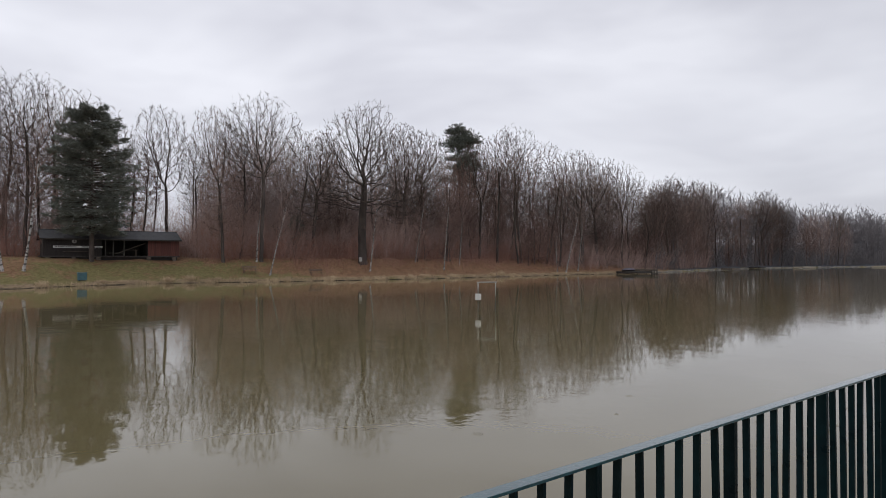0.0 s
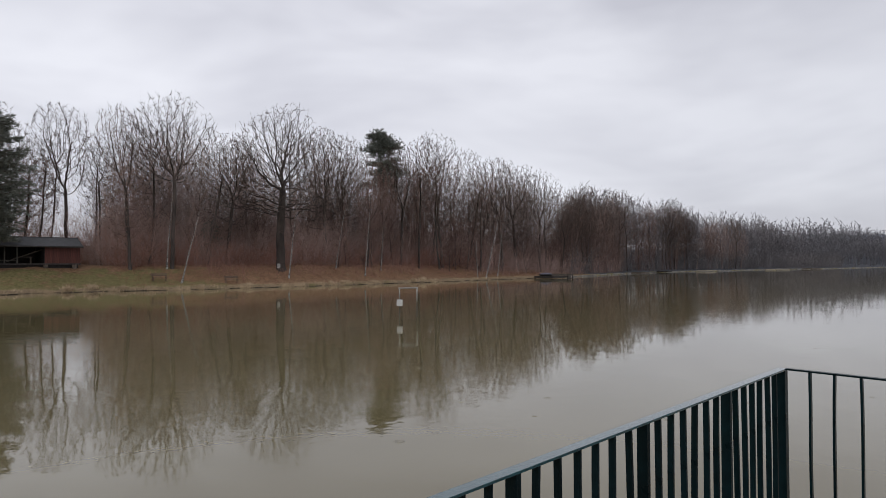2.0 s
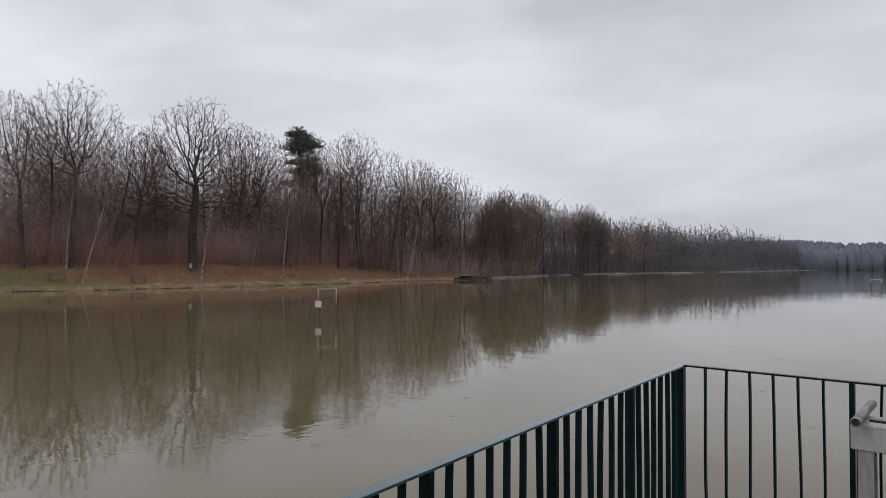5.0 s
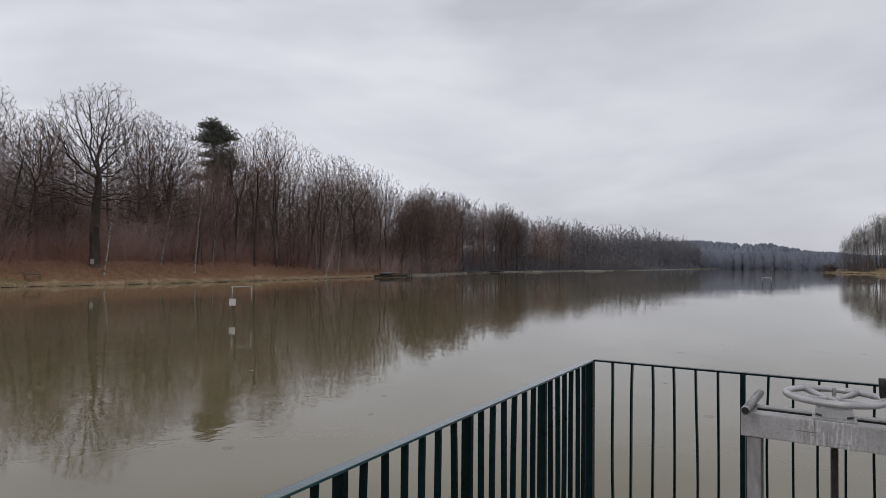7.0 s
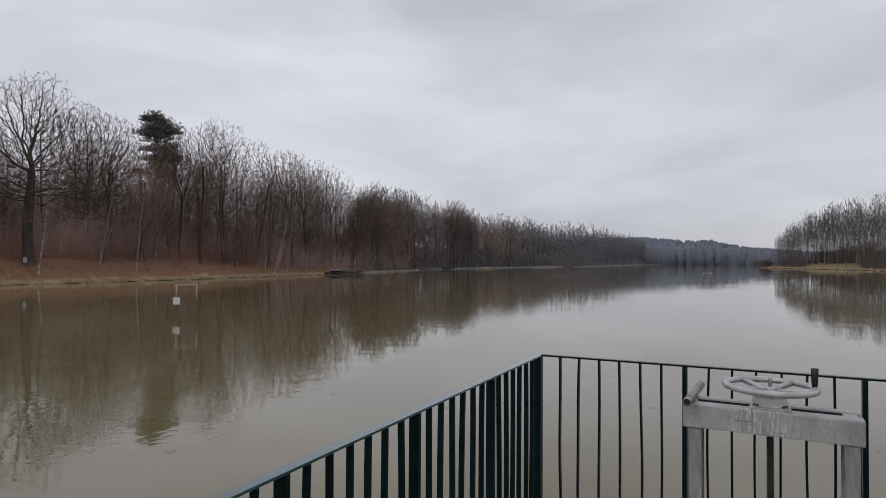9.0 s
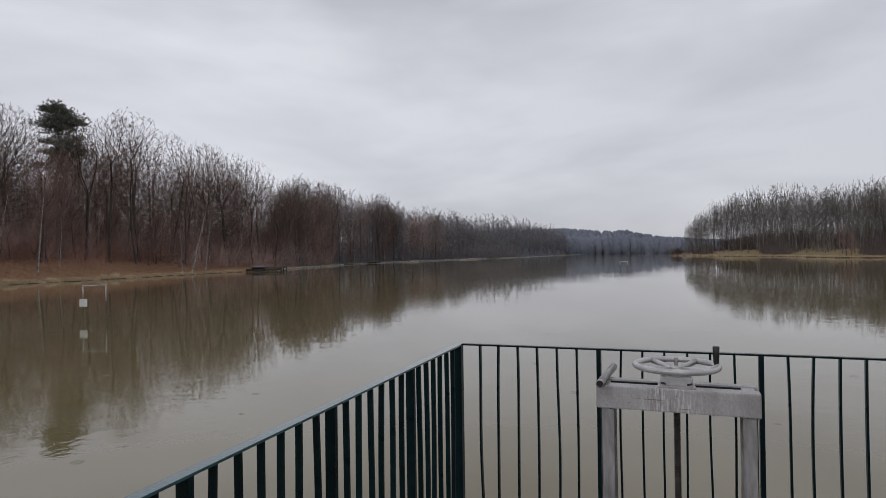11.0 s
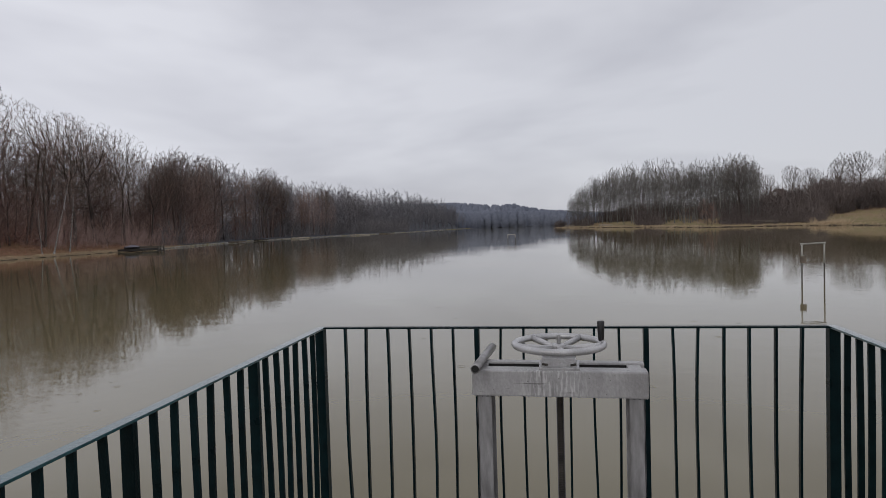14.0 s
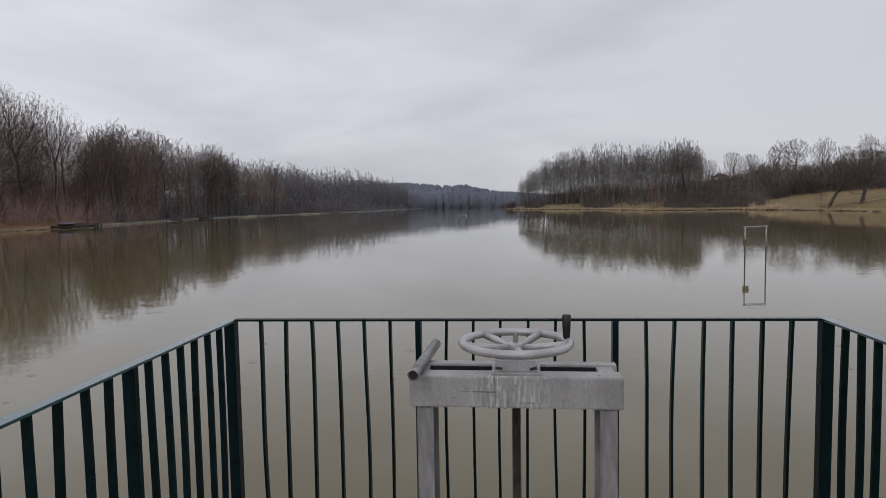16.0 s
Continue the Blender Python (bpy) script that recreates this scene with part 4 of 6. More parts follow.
WILLOW = dict(WILD, lobes=((0.64, 0.50, 0.34, 1.0),), fork=0.26, lead=0.32, n=4500, step=0.4, kill=0.40, tip=0.02, twig=0.028, tips=8, side=3.0, spray=0.7, rise=0.0, crook=0.24, limbs=5)
YOUNG = dict(limbs=16, low=62, high=25, reach=0.15, cone=0.3, depth=3, fork=(16, 44), twos=0.5, rise=0.08, wander=0.16, crook=0.05, bare=0.06, stem=0.6, girth=0.6, twig=0.018)
FAR = dict(WILD, lobes=((0.54, 0.26, 0.45, 1.0),), fork=0.06, lead=0.4, n=320, step=0.9, kill=0.8, tip=0.045, twig=0.06, tips=4, side=1.6, spray=1.5, crook=0.25, limbs=8)
tree_rng = random.Random(21)


def bare_tree(name, h, r, spec, bark, twigs, label, category, group, crown_name="crown"):
    """One tree at the origin: trunk with limbs, and crown of branches and twigs."""
    trunk, crown = colonize(spec.get("seed", tree_rng.randrange(10 ** 6)), h, r, spec) if "lobes" in spec else grow(tree_rng, h, r, spec)
    root = thing(name, Matrix.Identity(4), label, category, group)
    # root flare
    trunk.append((Vector((0, 0, -0.4)), Vector((0, 0, 0.7)), r * 1.7, r * 1.0))
    piece("trunk", sticks_mesh("trunk", trunk, bark), root)
    piece(crown_name, sticks_mesh("crown", crown, twigs), root)
    root["tall"] = float(np.quantile([s[1].z for s in crown], 0.997))
    return root


def plant(model, x, y, h, turn=None, lean=(0, 0), sink=0.05):
    s = h / model["tall"]
    turn = tree_rng.uniform(0, 360) if turn is None else turn
    lean = (lean[0] + tree_rng.gauss(0, 1.6), lean[1] + tree_rng.gauss(0, 1.6))
    return copy_thing(model, pose(x, y, ground_z(x, y) - sink, lean[0], lean[1], 0) @ pose(0, 0, 0, 0, 0, turn) @ Matrix.Scale(s, 4))


def retire(*models):
    for m in models:
        for o in list(m.children_recursive) + [m]:
            bpy.data.objects.remove(o)


G_WOOD, G_GROVE = "bare trees of the lakeside wood", "slender trees of the grove"
oak = bare_tree("oak_tree", 23, 0.52, HEROAK, M_BARK, M_TWIG, "broad bare winter oak with low spreading limbs at the wood's edge", "tree", G_WOOD)
oak_b = bare_tree("oak_tree", 22, 0.28, OAK, M_BARK, M_TWIG, "bare winter oak with crooked branches on the wooded bank", "tree", G_WOOD)
oak_c = bare_tree("oak_tree", 22, 0.28, OAK, M_BARK, M_TWIG, "bare round-headed oak on the wooded bank", "tree", G_WOOD)
fan = bare_tree("bare_tree", 23, 0.22, FAN, M_BARK, M_TWIG, "tall bare tree with a wide fan of limbs", "tree", G_WOOD)
domes = [bare_tree("bare_tree", 21, 0.18, DOME, M_BARK, M_TWIG, "bare deciduous tree with a rounded crown", "tree", G_WOOD) for _ in range(2)]
talls = [bare_tree("bare_tree", 23, 0.18, TALL, M_BARK, tw, "tall bare deciduous tree in the lakeside wood", "tree", G_WOOD) for tw in (M_TWIG, M_TWIG, M_TWIGRED)]
thins = [bare_tree("bare_tree", 20, 0.12, SLIM, M_BARK, tw, "slim bare deciduous tree in the lakeside wood", "tree", G_WOOD) for tw in (M_TWIG, M_TWIGRED)]
russet = bare_tree("young_oak", 13, 0.16, RUSSET, M_BARK, M_TWIGRED, "young oak that has kept its russet leaves", "tree", G_WOOD)
column = bare_tree("bare_tree", 17, 0.14, COLUMN, M_BARK, M_TWIGRED, "dense upright bare tree with fine reddish twigs", "tree", G_WOOD)
# first two wear M_TWIGBACK, lightened against the wood's shade, on bark and twigs
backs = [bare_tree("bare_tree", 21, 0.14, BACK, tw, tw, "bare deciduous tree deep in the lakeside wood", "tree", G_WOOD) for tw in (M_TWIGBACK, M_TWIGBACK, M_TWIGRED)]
birches = [bare_tree("birch_tree", 15, 0.13, BIRCH, M_BIRCH, M_TWIGRED, "slender white-barked birch leaning towards the water", "tree", "birches on the bank") for _ in range(2)]
poplars = [bare_tree("grove_tree", 19, 0.12, POPLAR, M_BARKPALE, M_TWIGPALE, "slender pale-stemmed bare tree in a dense grove", "tree", G_GROVE) for _ in range(3)]
young = [bare_tree("young_tree", 7, 0.07, YOUNG, M_BARK, M_TWIGRED, "small bare bushy tree under the taller ones", "tree", "young trees of the wood") for _ in range(2)]


def by_ray(u, k):
    """The place k times as far off as the wood's edge, in line with u metres along that edge."""
    return EYE[0] + (-82 - EYE[0]) * k, EYE[1] + (u - EYE[1]) * k


def top_at(u, k):
    return EYE[2] + (float(np.interp(u, [a for a, _ in TOPS], [b for _, b in TOPS])) + 0.5 - EYE[2]) * k


def plant_ray(model, u, k, part_of=1.0, **kw):
    while float(shore_distance(*by_ray(u, k))[0]) < 4.5:
        k += 0.02
    x, y = by_ray(u, k)
    z = ground_z(x, y)
    return plant(model, x, y, (top_at(u, k) - z) * part_of, **kw)


# the trees that stand out one by one
plant_ray(oak, 41.7, 0.975, 1.0, turn=40)
plant_ray(fan, 26.0, 0.99, 1.0, turn=200)
plant_ray(domes[0], 14.1, 1.2, 1.0)
plant_ray(domes[1], 20.4, 1.06, 1.0)
plant_ray(russet, 20.9, 1.0, 0.68)
plant_ray(russet, 9.6, 1.22, 0.75)
for u, k in ((-0.9, 1.12), (5.6, 1.2), (2.7, 1.2), (-5.8, 1.14)):
    plant_ray(talls[1], u, k, 1.0)
for u, k, part_of in ((-3.6, 1.2, 0.94), (0.8, 1.16, 0.9), (4.2, 1.3, 0.9), (8.2, 1.25, 0.9), (-9, 1.2, 0.95), (-12, 1.15, 1.0), (17.6, 1.1, 0.85), (23.4, 1.05, 0.86)):
    plant_ray(tree_rng.choice(talls), u, k, part_of)
for u, k, part_of in ((16.9, 1.15, 0.92), (11.0, 1.2, 0.86), (12.2, 1.3, 0.84)):
    plant_ray(thins[0], u, k, part_of)
plant_ray(column, 57.6, 0.99, 0.80)
plant_ray(column, 60.4, 1.0, 0.74)
plant_ray(oak_c, 53.4, 1.08, 1.0, turn=250)
plant_ray(oak_b, 49.0, 1.06, 0.95, turn=140)
plant_ray(oak_b, 33.5, 1.05, 0.95, turn=20)
plant_ray(domes[0], 36.0, 1.1, 0.92)
plant_ray(talls[0], 30.3, 1.05, 0.94)
plant_ray(talls[2], 68.8, 1.0, 1.0)
plant_ray(talls[1], 74.6, 1.0, 1.0)
plant_ray(talls[0], 71.5, 1.04, 0.95)
plant_ray(domes[1], 64.6, 1.02, 0.92)
plant_ray(talls[0], 81.6, 1.02, 1.0)
plant_ray(oak_c, 91, 1.0, 1.0, turn=10)
plant_ray(oak_b, 96, 1.02, 0.98, turn=200)
plant_ray(fan, 103.6, 1.02, 1.0)
plant_ray(oak_c, 119.7, 1.05, 1.0, turn=310)
plant_ray(oak_b, 135, 1.06, 1.0, turn=30)
plant_ray(fan, 162.9, 1.15, 1.0, turn=70)
# birches on the bank, leaning
for x, y, h, lx, ly in ((-76, 25.0, 12, -11, 3), (-76.5, 39.9, 13, -7, 2), (-77, 53.4, 13, -3, 2), (-76.2, 80.2, 14, -12, 3), (-77.5, 84.8, 13, -5, 1), (-76.3, -1.2, 16, -8, 2),
                        (-76, -3.0, 15, 9, -2), (-80, 50, 12, -8, 2), (-81, 25.0, 13, -2, 0), (-90, 150, 10, 0, 2), (-76.5, 78.3, 9, 2, 0), (-79, 58, 9, -4, 1)):
    plant(tree_rng.choice(birches), x, y, h, lean=(lx, ly))
# the front rank, then the ranks behind it
u = 29.0
while u < 175:
    k = tree_rng.uniform(0.985, 1.09)
    k += 0.09 if abs(u - 41.7) < 11 else 0.0
    plant_ray(tree_rng.choice(talls + thins + thins if u < 84 else talls + domes + thins + [oak_c]), u, k, tree_rng.uniform(0.74, 0.98))
    u += tree_rng.uniform(3.4, 6.4) * (1 + max(0, u - 90) / 160)
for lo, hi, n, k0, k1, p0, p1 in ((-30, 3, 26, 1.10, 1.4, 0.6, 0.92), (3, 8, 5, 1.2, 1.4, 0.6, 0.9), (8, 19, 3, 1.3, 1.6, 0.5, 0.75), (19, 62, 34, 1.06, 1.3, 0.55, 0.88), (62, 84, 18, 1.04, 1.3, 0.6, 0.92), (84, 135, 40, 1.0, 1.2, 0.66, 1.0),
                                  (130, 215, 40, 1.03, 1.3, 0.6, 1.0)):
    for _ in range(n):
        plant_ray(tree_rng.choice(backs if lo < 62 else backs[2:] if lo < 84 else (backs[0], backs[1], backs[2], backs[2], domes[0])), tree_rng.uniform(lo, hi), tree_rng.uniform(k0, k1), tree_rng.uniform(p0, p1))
for _ in range(60):
    u = tree_rng.uniform(17, 135)
    plant_ray(tree_rng.choice(young), u, tree_rng.uniform(1.06 if abs(u - 41.7) < 10 else 0.97, 1.15), tree_rng.uniform(0.2, 0.48))


# ---- conifers ----
def needle_tufts(rng, n, place, size):
    """Sprays of needles: little forked fans of pointed blades round each given point."""
    p, q, r = [], [], []
    for _ in range(n):
        c, out = place(rng)
        for _ in range(5):
            d = (out + Vector((rng.gauss(0, 0.55), rng.gauss(0, 0.55), rng.gauss(0.08, 0.35)))).normalized()
            p.append(c[:])
            q.append((c + d * size * rng.uniform(0.6, 1.2))[:])
            r.append(size * rng.uniform(0.06, 0.11))
    return frusta("needles", p, q, r, [0.0] * len(p), np.full(len(p), 2), M_NEEDLE)


def big_conifer():
    """The broad dark conifer before the hut: whorls of drooping boughs, open at the foot."""
    rng = random.Random(33)
    root = thing("conifer_tree", Matrix.Identity(4), "large dark green conifer with layered boughs beside the hut", "tree")
    H, sticks, boughs = 18.7, [], []
    for i in range(10):
        sticks.append((Vector((0.04 * math.sin(i), 0, H * i / 10 - (0.4 if i == 0 else 0))), Vector((0.04 * math.sin(i + 1), 0, H * (i + 1) / 10)), 0.31 * (1 - i / 11), 0.31 * (1 - (i + 1) / 11)))
    z = 3.4
    while z < H - 0.3:
        t = (z - 3.4) / (H - 3.4)
        reach = 4.9 * min(1.0, 0.74 + 0.9 * t) * (1 - t ** 2.6) ** 0.60 + 0.35
        for _ in range(5):
            a, e = rng.uniform(0, 6.28), reach * rng.uniform(0.62, 1.12)
            tip = Vector((math.cos(a) * e, math.sin(a) * e, z + rng.uniform(-0.5, 0.3) + 0.30 * e * (t - 0.12)))
            base = Vector((0, 0, z))
            sticks.append((base, tip, 0.07, 0.015))
            boughs.append((base, tip, e))
        z += 0.30
    def place(rng):
        b, tip, e = rng.choice(boughs)
        s = rng.uniform(0.22, 1.02) ** 0.8
        c = b.lerp(tip, s)
        w = 0.30 * e * (1.1 - s) + 0.25
        side = Vector((-(tip - b).y, (tip - b).x, 0)).normalized()
        c = c + side * rng.uniform(-w, w) + Vector((0, 0, rng.uniform(-0.38, 0.22)))
        return c, (tip - b).normalized()
    piece("trunk", sticks_mesh("trunk", sticks, M_BARK), root)
    piece("crown", needle_tufts(rng, 15000, place, 0.46), root)
    return root


def pine(h, seed):
    """A pine with a bare stem and a rounded, patchy dark head."""
    rng = random.Random(seed)
    root = thing("pine_tree", Matrix.Identity(4), "tall pine with a bare stem and dark flat-topped head", "tree", "pines in the wood")
    sticks, heads = [], []
    for i in range(8):
        sticks.append((Vector((0.1 * math.sin(i * 1.3), 0, h * 0.95 * i / 8)), Vector((0.1 * math.sin((i + 1) * 1.3), 0, h * 0.95 * (i + 1) / 8)), 0.24 * (1 - i / 10), 0.24 * (1 - (i + 1) / 10)))
    for i in range(32):
        t = rng.random() ** 0.8
        zz = h * (0.58 + 0.40 * t)
        a, e = rng.uniform(0, 6.28), rng.uniform(0.35, 1.0) * 3.7 * (1.0 - 0.62 * t ** 2)
        tip = Vector((math.cos(a) * e, math.sin(a) * e, min(zz + 0.12 * e, h - 0.3)))
        sticks.append((Vector((0, 0, zz - 0.6)), tip, 0.06, 0.02))
        heads.append((tip, rng.uniform(0.75, 1.35)))
    def place(rng):
        c, s = rng.choice(heads)
        d = Vector((rng.gauss(0, 0.85), rng.gauss(0, 0.85), abs(rng.gauss(0, 0.5)) - 0.2))
        return c + d * (0.8 * s), (d + Vector((0, 0, 0.6))).normalized()
    piece("trunk", sticks_mesh("trunk", sticks, M_BARK), root)
    piece("crown", needle_tufts(rng, 4200, place, 0.5), root)
    root["tall"] = h
    return root


conifer = big_conifer()
conifer["tall"] = 18.7
for u, k, part_of in ((31.0, 1.07, 0.30),):
    tagged(plant_ray(conifer, u, k, part_of), "young dark green conifer among the brushwood", "tree")
conifer.matrix_basis = pose(-83.2, 5.75, ground_z(-83.2, 5.75) - 0.05)
pine_a = pine(21, 5)
plant_ray(pine_a, 59.6, 1.10, 1.0)
retire(pine_a)


# ---- brush, reeds and far woods ----
def thicket(name, label, category, spots, rng, stems, tall, material, thick=0.012, lean=0.28, twigs=4):
    """Many upright stems with side twigs round each spot, in one mesh."""
    xs = np.repeat(spots[:, 0], stems) + rng.normal(0, 0.9, len(spots) * stems)
    ys = np.repeat(spots[:, 1], stems) + rng.normal(0, 0.9, len(spots) * stems)
    zs = height(xs, ys) - 0.05
    L = tall[0] + (tall[1] - tall[0]) * rng.random(len(xs)) ** 1.6
    L = L * np.repeat(rng.uniform(0.6, 1.15, len(spots)), stems)
    d = np.stack([rng.normal(0, lean, len(xs)), rng.normal(0, lean, len(xs)), np.ones(len(xs))], 1)
    d /= np.linalg.norm(d, axis=1, keepdims=True)
    p = np.stack([xs, ys, zs], 1)
    q = p + d * L[:, None]
    P, Q, R = [p], [q], [thick * (0.8 + L / tall[1])]
    for _ in range(twigs):
        t = rng.uniform(0.2, 0.9, len(xs))[:, None]
        b = p + (q - p) * t
        e = d + rng.normal(0, 0.55, d.shape)
        e /= np.linalg.norm(e, axis=1, keepdims=True)
        P.append(b)
        Q.append(b + e * (L[:, None] * rng.uniform(0.25, 0.5, (len(xs), 1))))
        R.append(thick * 0.7 * (0.8 + L / tall[1]))
    P, Q, R = np.concatenate(P), np.concatenate(Q), np.concatenate(R)
    me = frusta(name, P, Q, R, np.zeros(len(P)), np.where(np.arange(len(P)) < len(xs), 3, 2), material)
    return tagged(new(name, me), label, category, kind="stuff")


nrng = np.random.default_rng(12)


def ray_spots(n, lo, hi, k0, k1):
    u, k = nrng.uniform(lo, hi, n), nrng.uniform(k0, k1, n)
    got = np.stack([EYE[0] + (-82 - EYE[0]) * k, EYE[1] + (u - EYE[1]) * k], 1)
    return got[shore_distance(got[:, 0], got[:, 1]) > 3.2]


thicket("undergrowth", "russet brown brushwood under the bare trees", "brushwood", np.concatenate([ray_spots(820, 18.5, 92, 1.0, 1.13), ray_spots(140, 8, 20, 1.12, 1.3), ray_spots(90, -20, 2, 1.06, 1.2)]), nrng, 10, (0.5, 4.8), M_BRUSH, 0.014, 0.42, twigs=8)
thicket("undergrowth", "tall hazy russet thicket behind the first trees", "brushwood", np.concatenate([ray_spots(520, 24, 92, 1.02, 1.14), ray_spots(150, 17.2, 26, 1.04, 1.14)]), nrng, 11, (2.0, 8.5), M_BRUSHDARK, 0.013, 0.40, twigs=10)
thicket("low_brush", "low straggling russet brush on the leafy slope", "brushwood", ray_spots(230, 30, 96, 0.94, 1.01), nrng, 8, (0.3, 1.9), M_BRUSH, 0.012, 0.5, twigs=6)
thicket("undergrowth", "grey-brown brushwood deep in the wood", "brushwood", np.concatenate([ray_spots(640, 17, 135, 1.1, 1.3), ray_spots(260, -30, 17, 1.16, 1.35)]), nrng, 9, (2.0, 8.0), M_BRUSHDARK, 0.024, 0.34, twigs=7)
thicket("undergrowth", "brown brushwood on the far part of the wooded shore", "brushwood", ray_spots(560, 84, 150, 0.97, 1.13), nrng, 10, (0.5, 6.5), M_BRUSHDARK, 0.02, 0.42, twigs=7)
thicket("saplings", "crowded thin bare saplings filling the wood", "saplings", np.concatenate([ray_spots(360, 19, 62, 1.05, 1.3), ray_spots(170, -30, 6, 1.14, 1.35), ray_spots(14, 8, 19, 1.25, 1.4)]), nrng, 8, (4.0, 17.0), M_TWIGS, 0.026, 0.17, twigs=11)
thicket("saplings", "dark thin bare saplings in the denser wood", "saplings", np.concatenate([ray_spots(360, 62, 135, 1.05, 1.3), ray_spots(150, 112, 165, 1.03, 1.25)]), nrng, 8, (4.0, 17.0), M_TWIGRED, 0.026, 0.17, twigs=11)
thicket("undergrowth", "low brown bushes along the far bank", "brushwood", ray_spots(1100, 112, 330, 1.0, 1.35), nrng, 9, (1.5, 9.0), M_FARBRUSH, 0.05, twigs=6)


def along_shore(pts, step):
    out = []
    for (ax, ay), (bx, by) in zip(pts, pts[1:]):
        n = max(1, int(math.hypot(bx - ax, by - ay) / step))
        out.extend((ax + (bx - ax) * i / n, ay + (by - ay) * i / n) for i in range(n))
    return np.array(out)


def tufts(name, label, spots, rng, blades, tall, material, width, spread):
    xs = np.repeat(spots[:, 0], blades) + rng.normal(0, spread, len(spots) * blades)
    ys = np.repeat(spots[:, 1], blades) + rng.normal(0, spread, len(spots) * blades)
    zs = np.maximum(height(xs, ys), -0.1) - 0.02
    L = rng.uniform(*tall, len(xs)) * np.repeat(rng.uniform(0.5, 1.3, len(spots)), blades)
    d = np.stack([rng.normal(0, 0.5, len(xs)), rng.normal(0, 0.5, len(xs)), np.full(len(xs), 0.8)], 1)
    d /= np.linalg.norm(d, axis=1, keepdims=True)
    p = np.stack([xs, ys, zs], 1)
    me = frusta(name, p, p + d * L[:, None], width * (0.6 + 0.8 * rng.random(len(xs))), np.zeros(len(xs)), np.full(len(xs), 3), material)
    return tagged(new(name, me), label, "dry grass", kind="stuff")


bank = along_shore(SHORE_L[2:12], 0.24)
bank = bank + nrng.normal(0, 0.15, bank.shape) + np.stack([nrng.uniform(-0.8, 0.05, len(bank)), np.zeros(len(bank))], 1)
tufts("bank_grass", "bleached dry grass hanging over the water's edge", bank, nrng, 12, (0.16, 0.42), M_STRAW, 0.022, 0.28)
clumps = np.array([[-72.6, 23.2], [-72.3, 24.2], [-71.9, 31.6], [-72.2, 36.8], [-71.9, 38.5], [-74.6, 12.5], [-74.8, 15], [-72.2, 46], [-73, 60]])
more = along_shore(SHORE_L[2:10], 1.3)
more = (more + nrng.normal(0, 0.3, more.shape) + np.array([-0.5, 0]))[nrng.random(len(more)) < 0.42]
clumps = np.concatenate([clumps, more])
tufts("sedge_clumps", "pale straw-coloured sedge clumps at the water's edge", clumps, nrng, 150, (0.3, 0.7), M_STRAW, 0.026, 0.26)
right_bank = along_shore(SHORE_R[5:21], 0.9)
right_bank = right_bank + nrng.normal(0, 0.5, right_bank.shape) + np.array([0.5, 0.2])
tufts("bank_grass", "bleached dry grass along the meadow shore", right_bank, nrng, 9, (0.3, 0.9), M_STRAW, 0.05, 0.5)
lawn = np.stack([nrng.uniform(-90, -70, 1400), nrng.uniform(-8, 30, 1400)], 1)
lawn = lawn[(shore_distance(lawn[:, 0], lawn[:, 1]) > 0.8) & (lawn[:, 0] > -83.4)]
tufts("lawn_tufts", "rough tufts of olive winter grass on the lawn", lawn, nrng, 12, (0.08, 0.24), M_GRASS, 0.02, 0.7)
litter_spots = ray_spots(1500, 20, 110, 0.89, 1.02)
litter_spots = litter_spots[shore_distance(litter_spots[:, 0], litter_spots[:, 1]) > 1.5]
tufts("leaf_litter", "fallen brown leaves and dead stalks on the wood's edge", litter_spots, nrng, 12, (0.08, 0.4), M_LITTER, 0.03, 0.8)


def far_trees(name, label, spots, tall, material, spec, models=3):
    """Woodland too far off to count: a few light tree forms, stamped at many places into one mesh."""
    forms = []
    for _ in range(models):
        sticks = [k for part_of in colonize(tree_rng.randrange(10 ** 6), 18, 0.2, spec) for k in part_of]
        forms.append([np.array([k[0][:] for k in sticks]), np.array([k[1][:] for k in sticks]), np.array([k[2] for k in sticks]), np.array([k[3] for k in sticks])])
    zs = height(spots[:, 0], spots[:, 1])
    P, Q, R0, R1 = [], [], [], []
    for (x, y), z in zip(spots, zs):
        p, q, r0, r1 = forms[tree_rng.randrange(models)]
        h = tall(x, y, z) if callable(tall) else tree_rng.uniform(*tall)
        s, a = h / 18, tree_rng.uniform(0, 6.28)
        m = np.array([[math.cos(a), -math.sin(a), 0], [math.sin(a), math.cos(a), 0], [0, 0, 1]]) * s
        P.append(p @ m.T + (x, y, z))
        Q.append(q @ m.T + (x, y, z))
        R0.append(r0)
        R1.append(r1)
    P, Q, R0, R1 = (np.concatenate(a) for a in (P, Q, R0, R1))
    me = frusta(name, P, Q, R0, R1, np.where(R1 <= 0, 2, 3), material)
    return tagged(new(name, me), label, "woodland", kind="stuff")


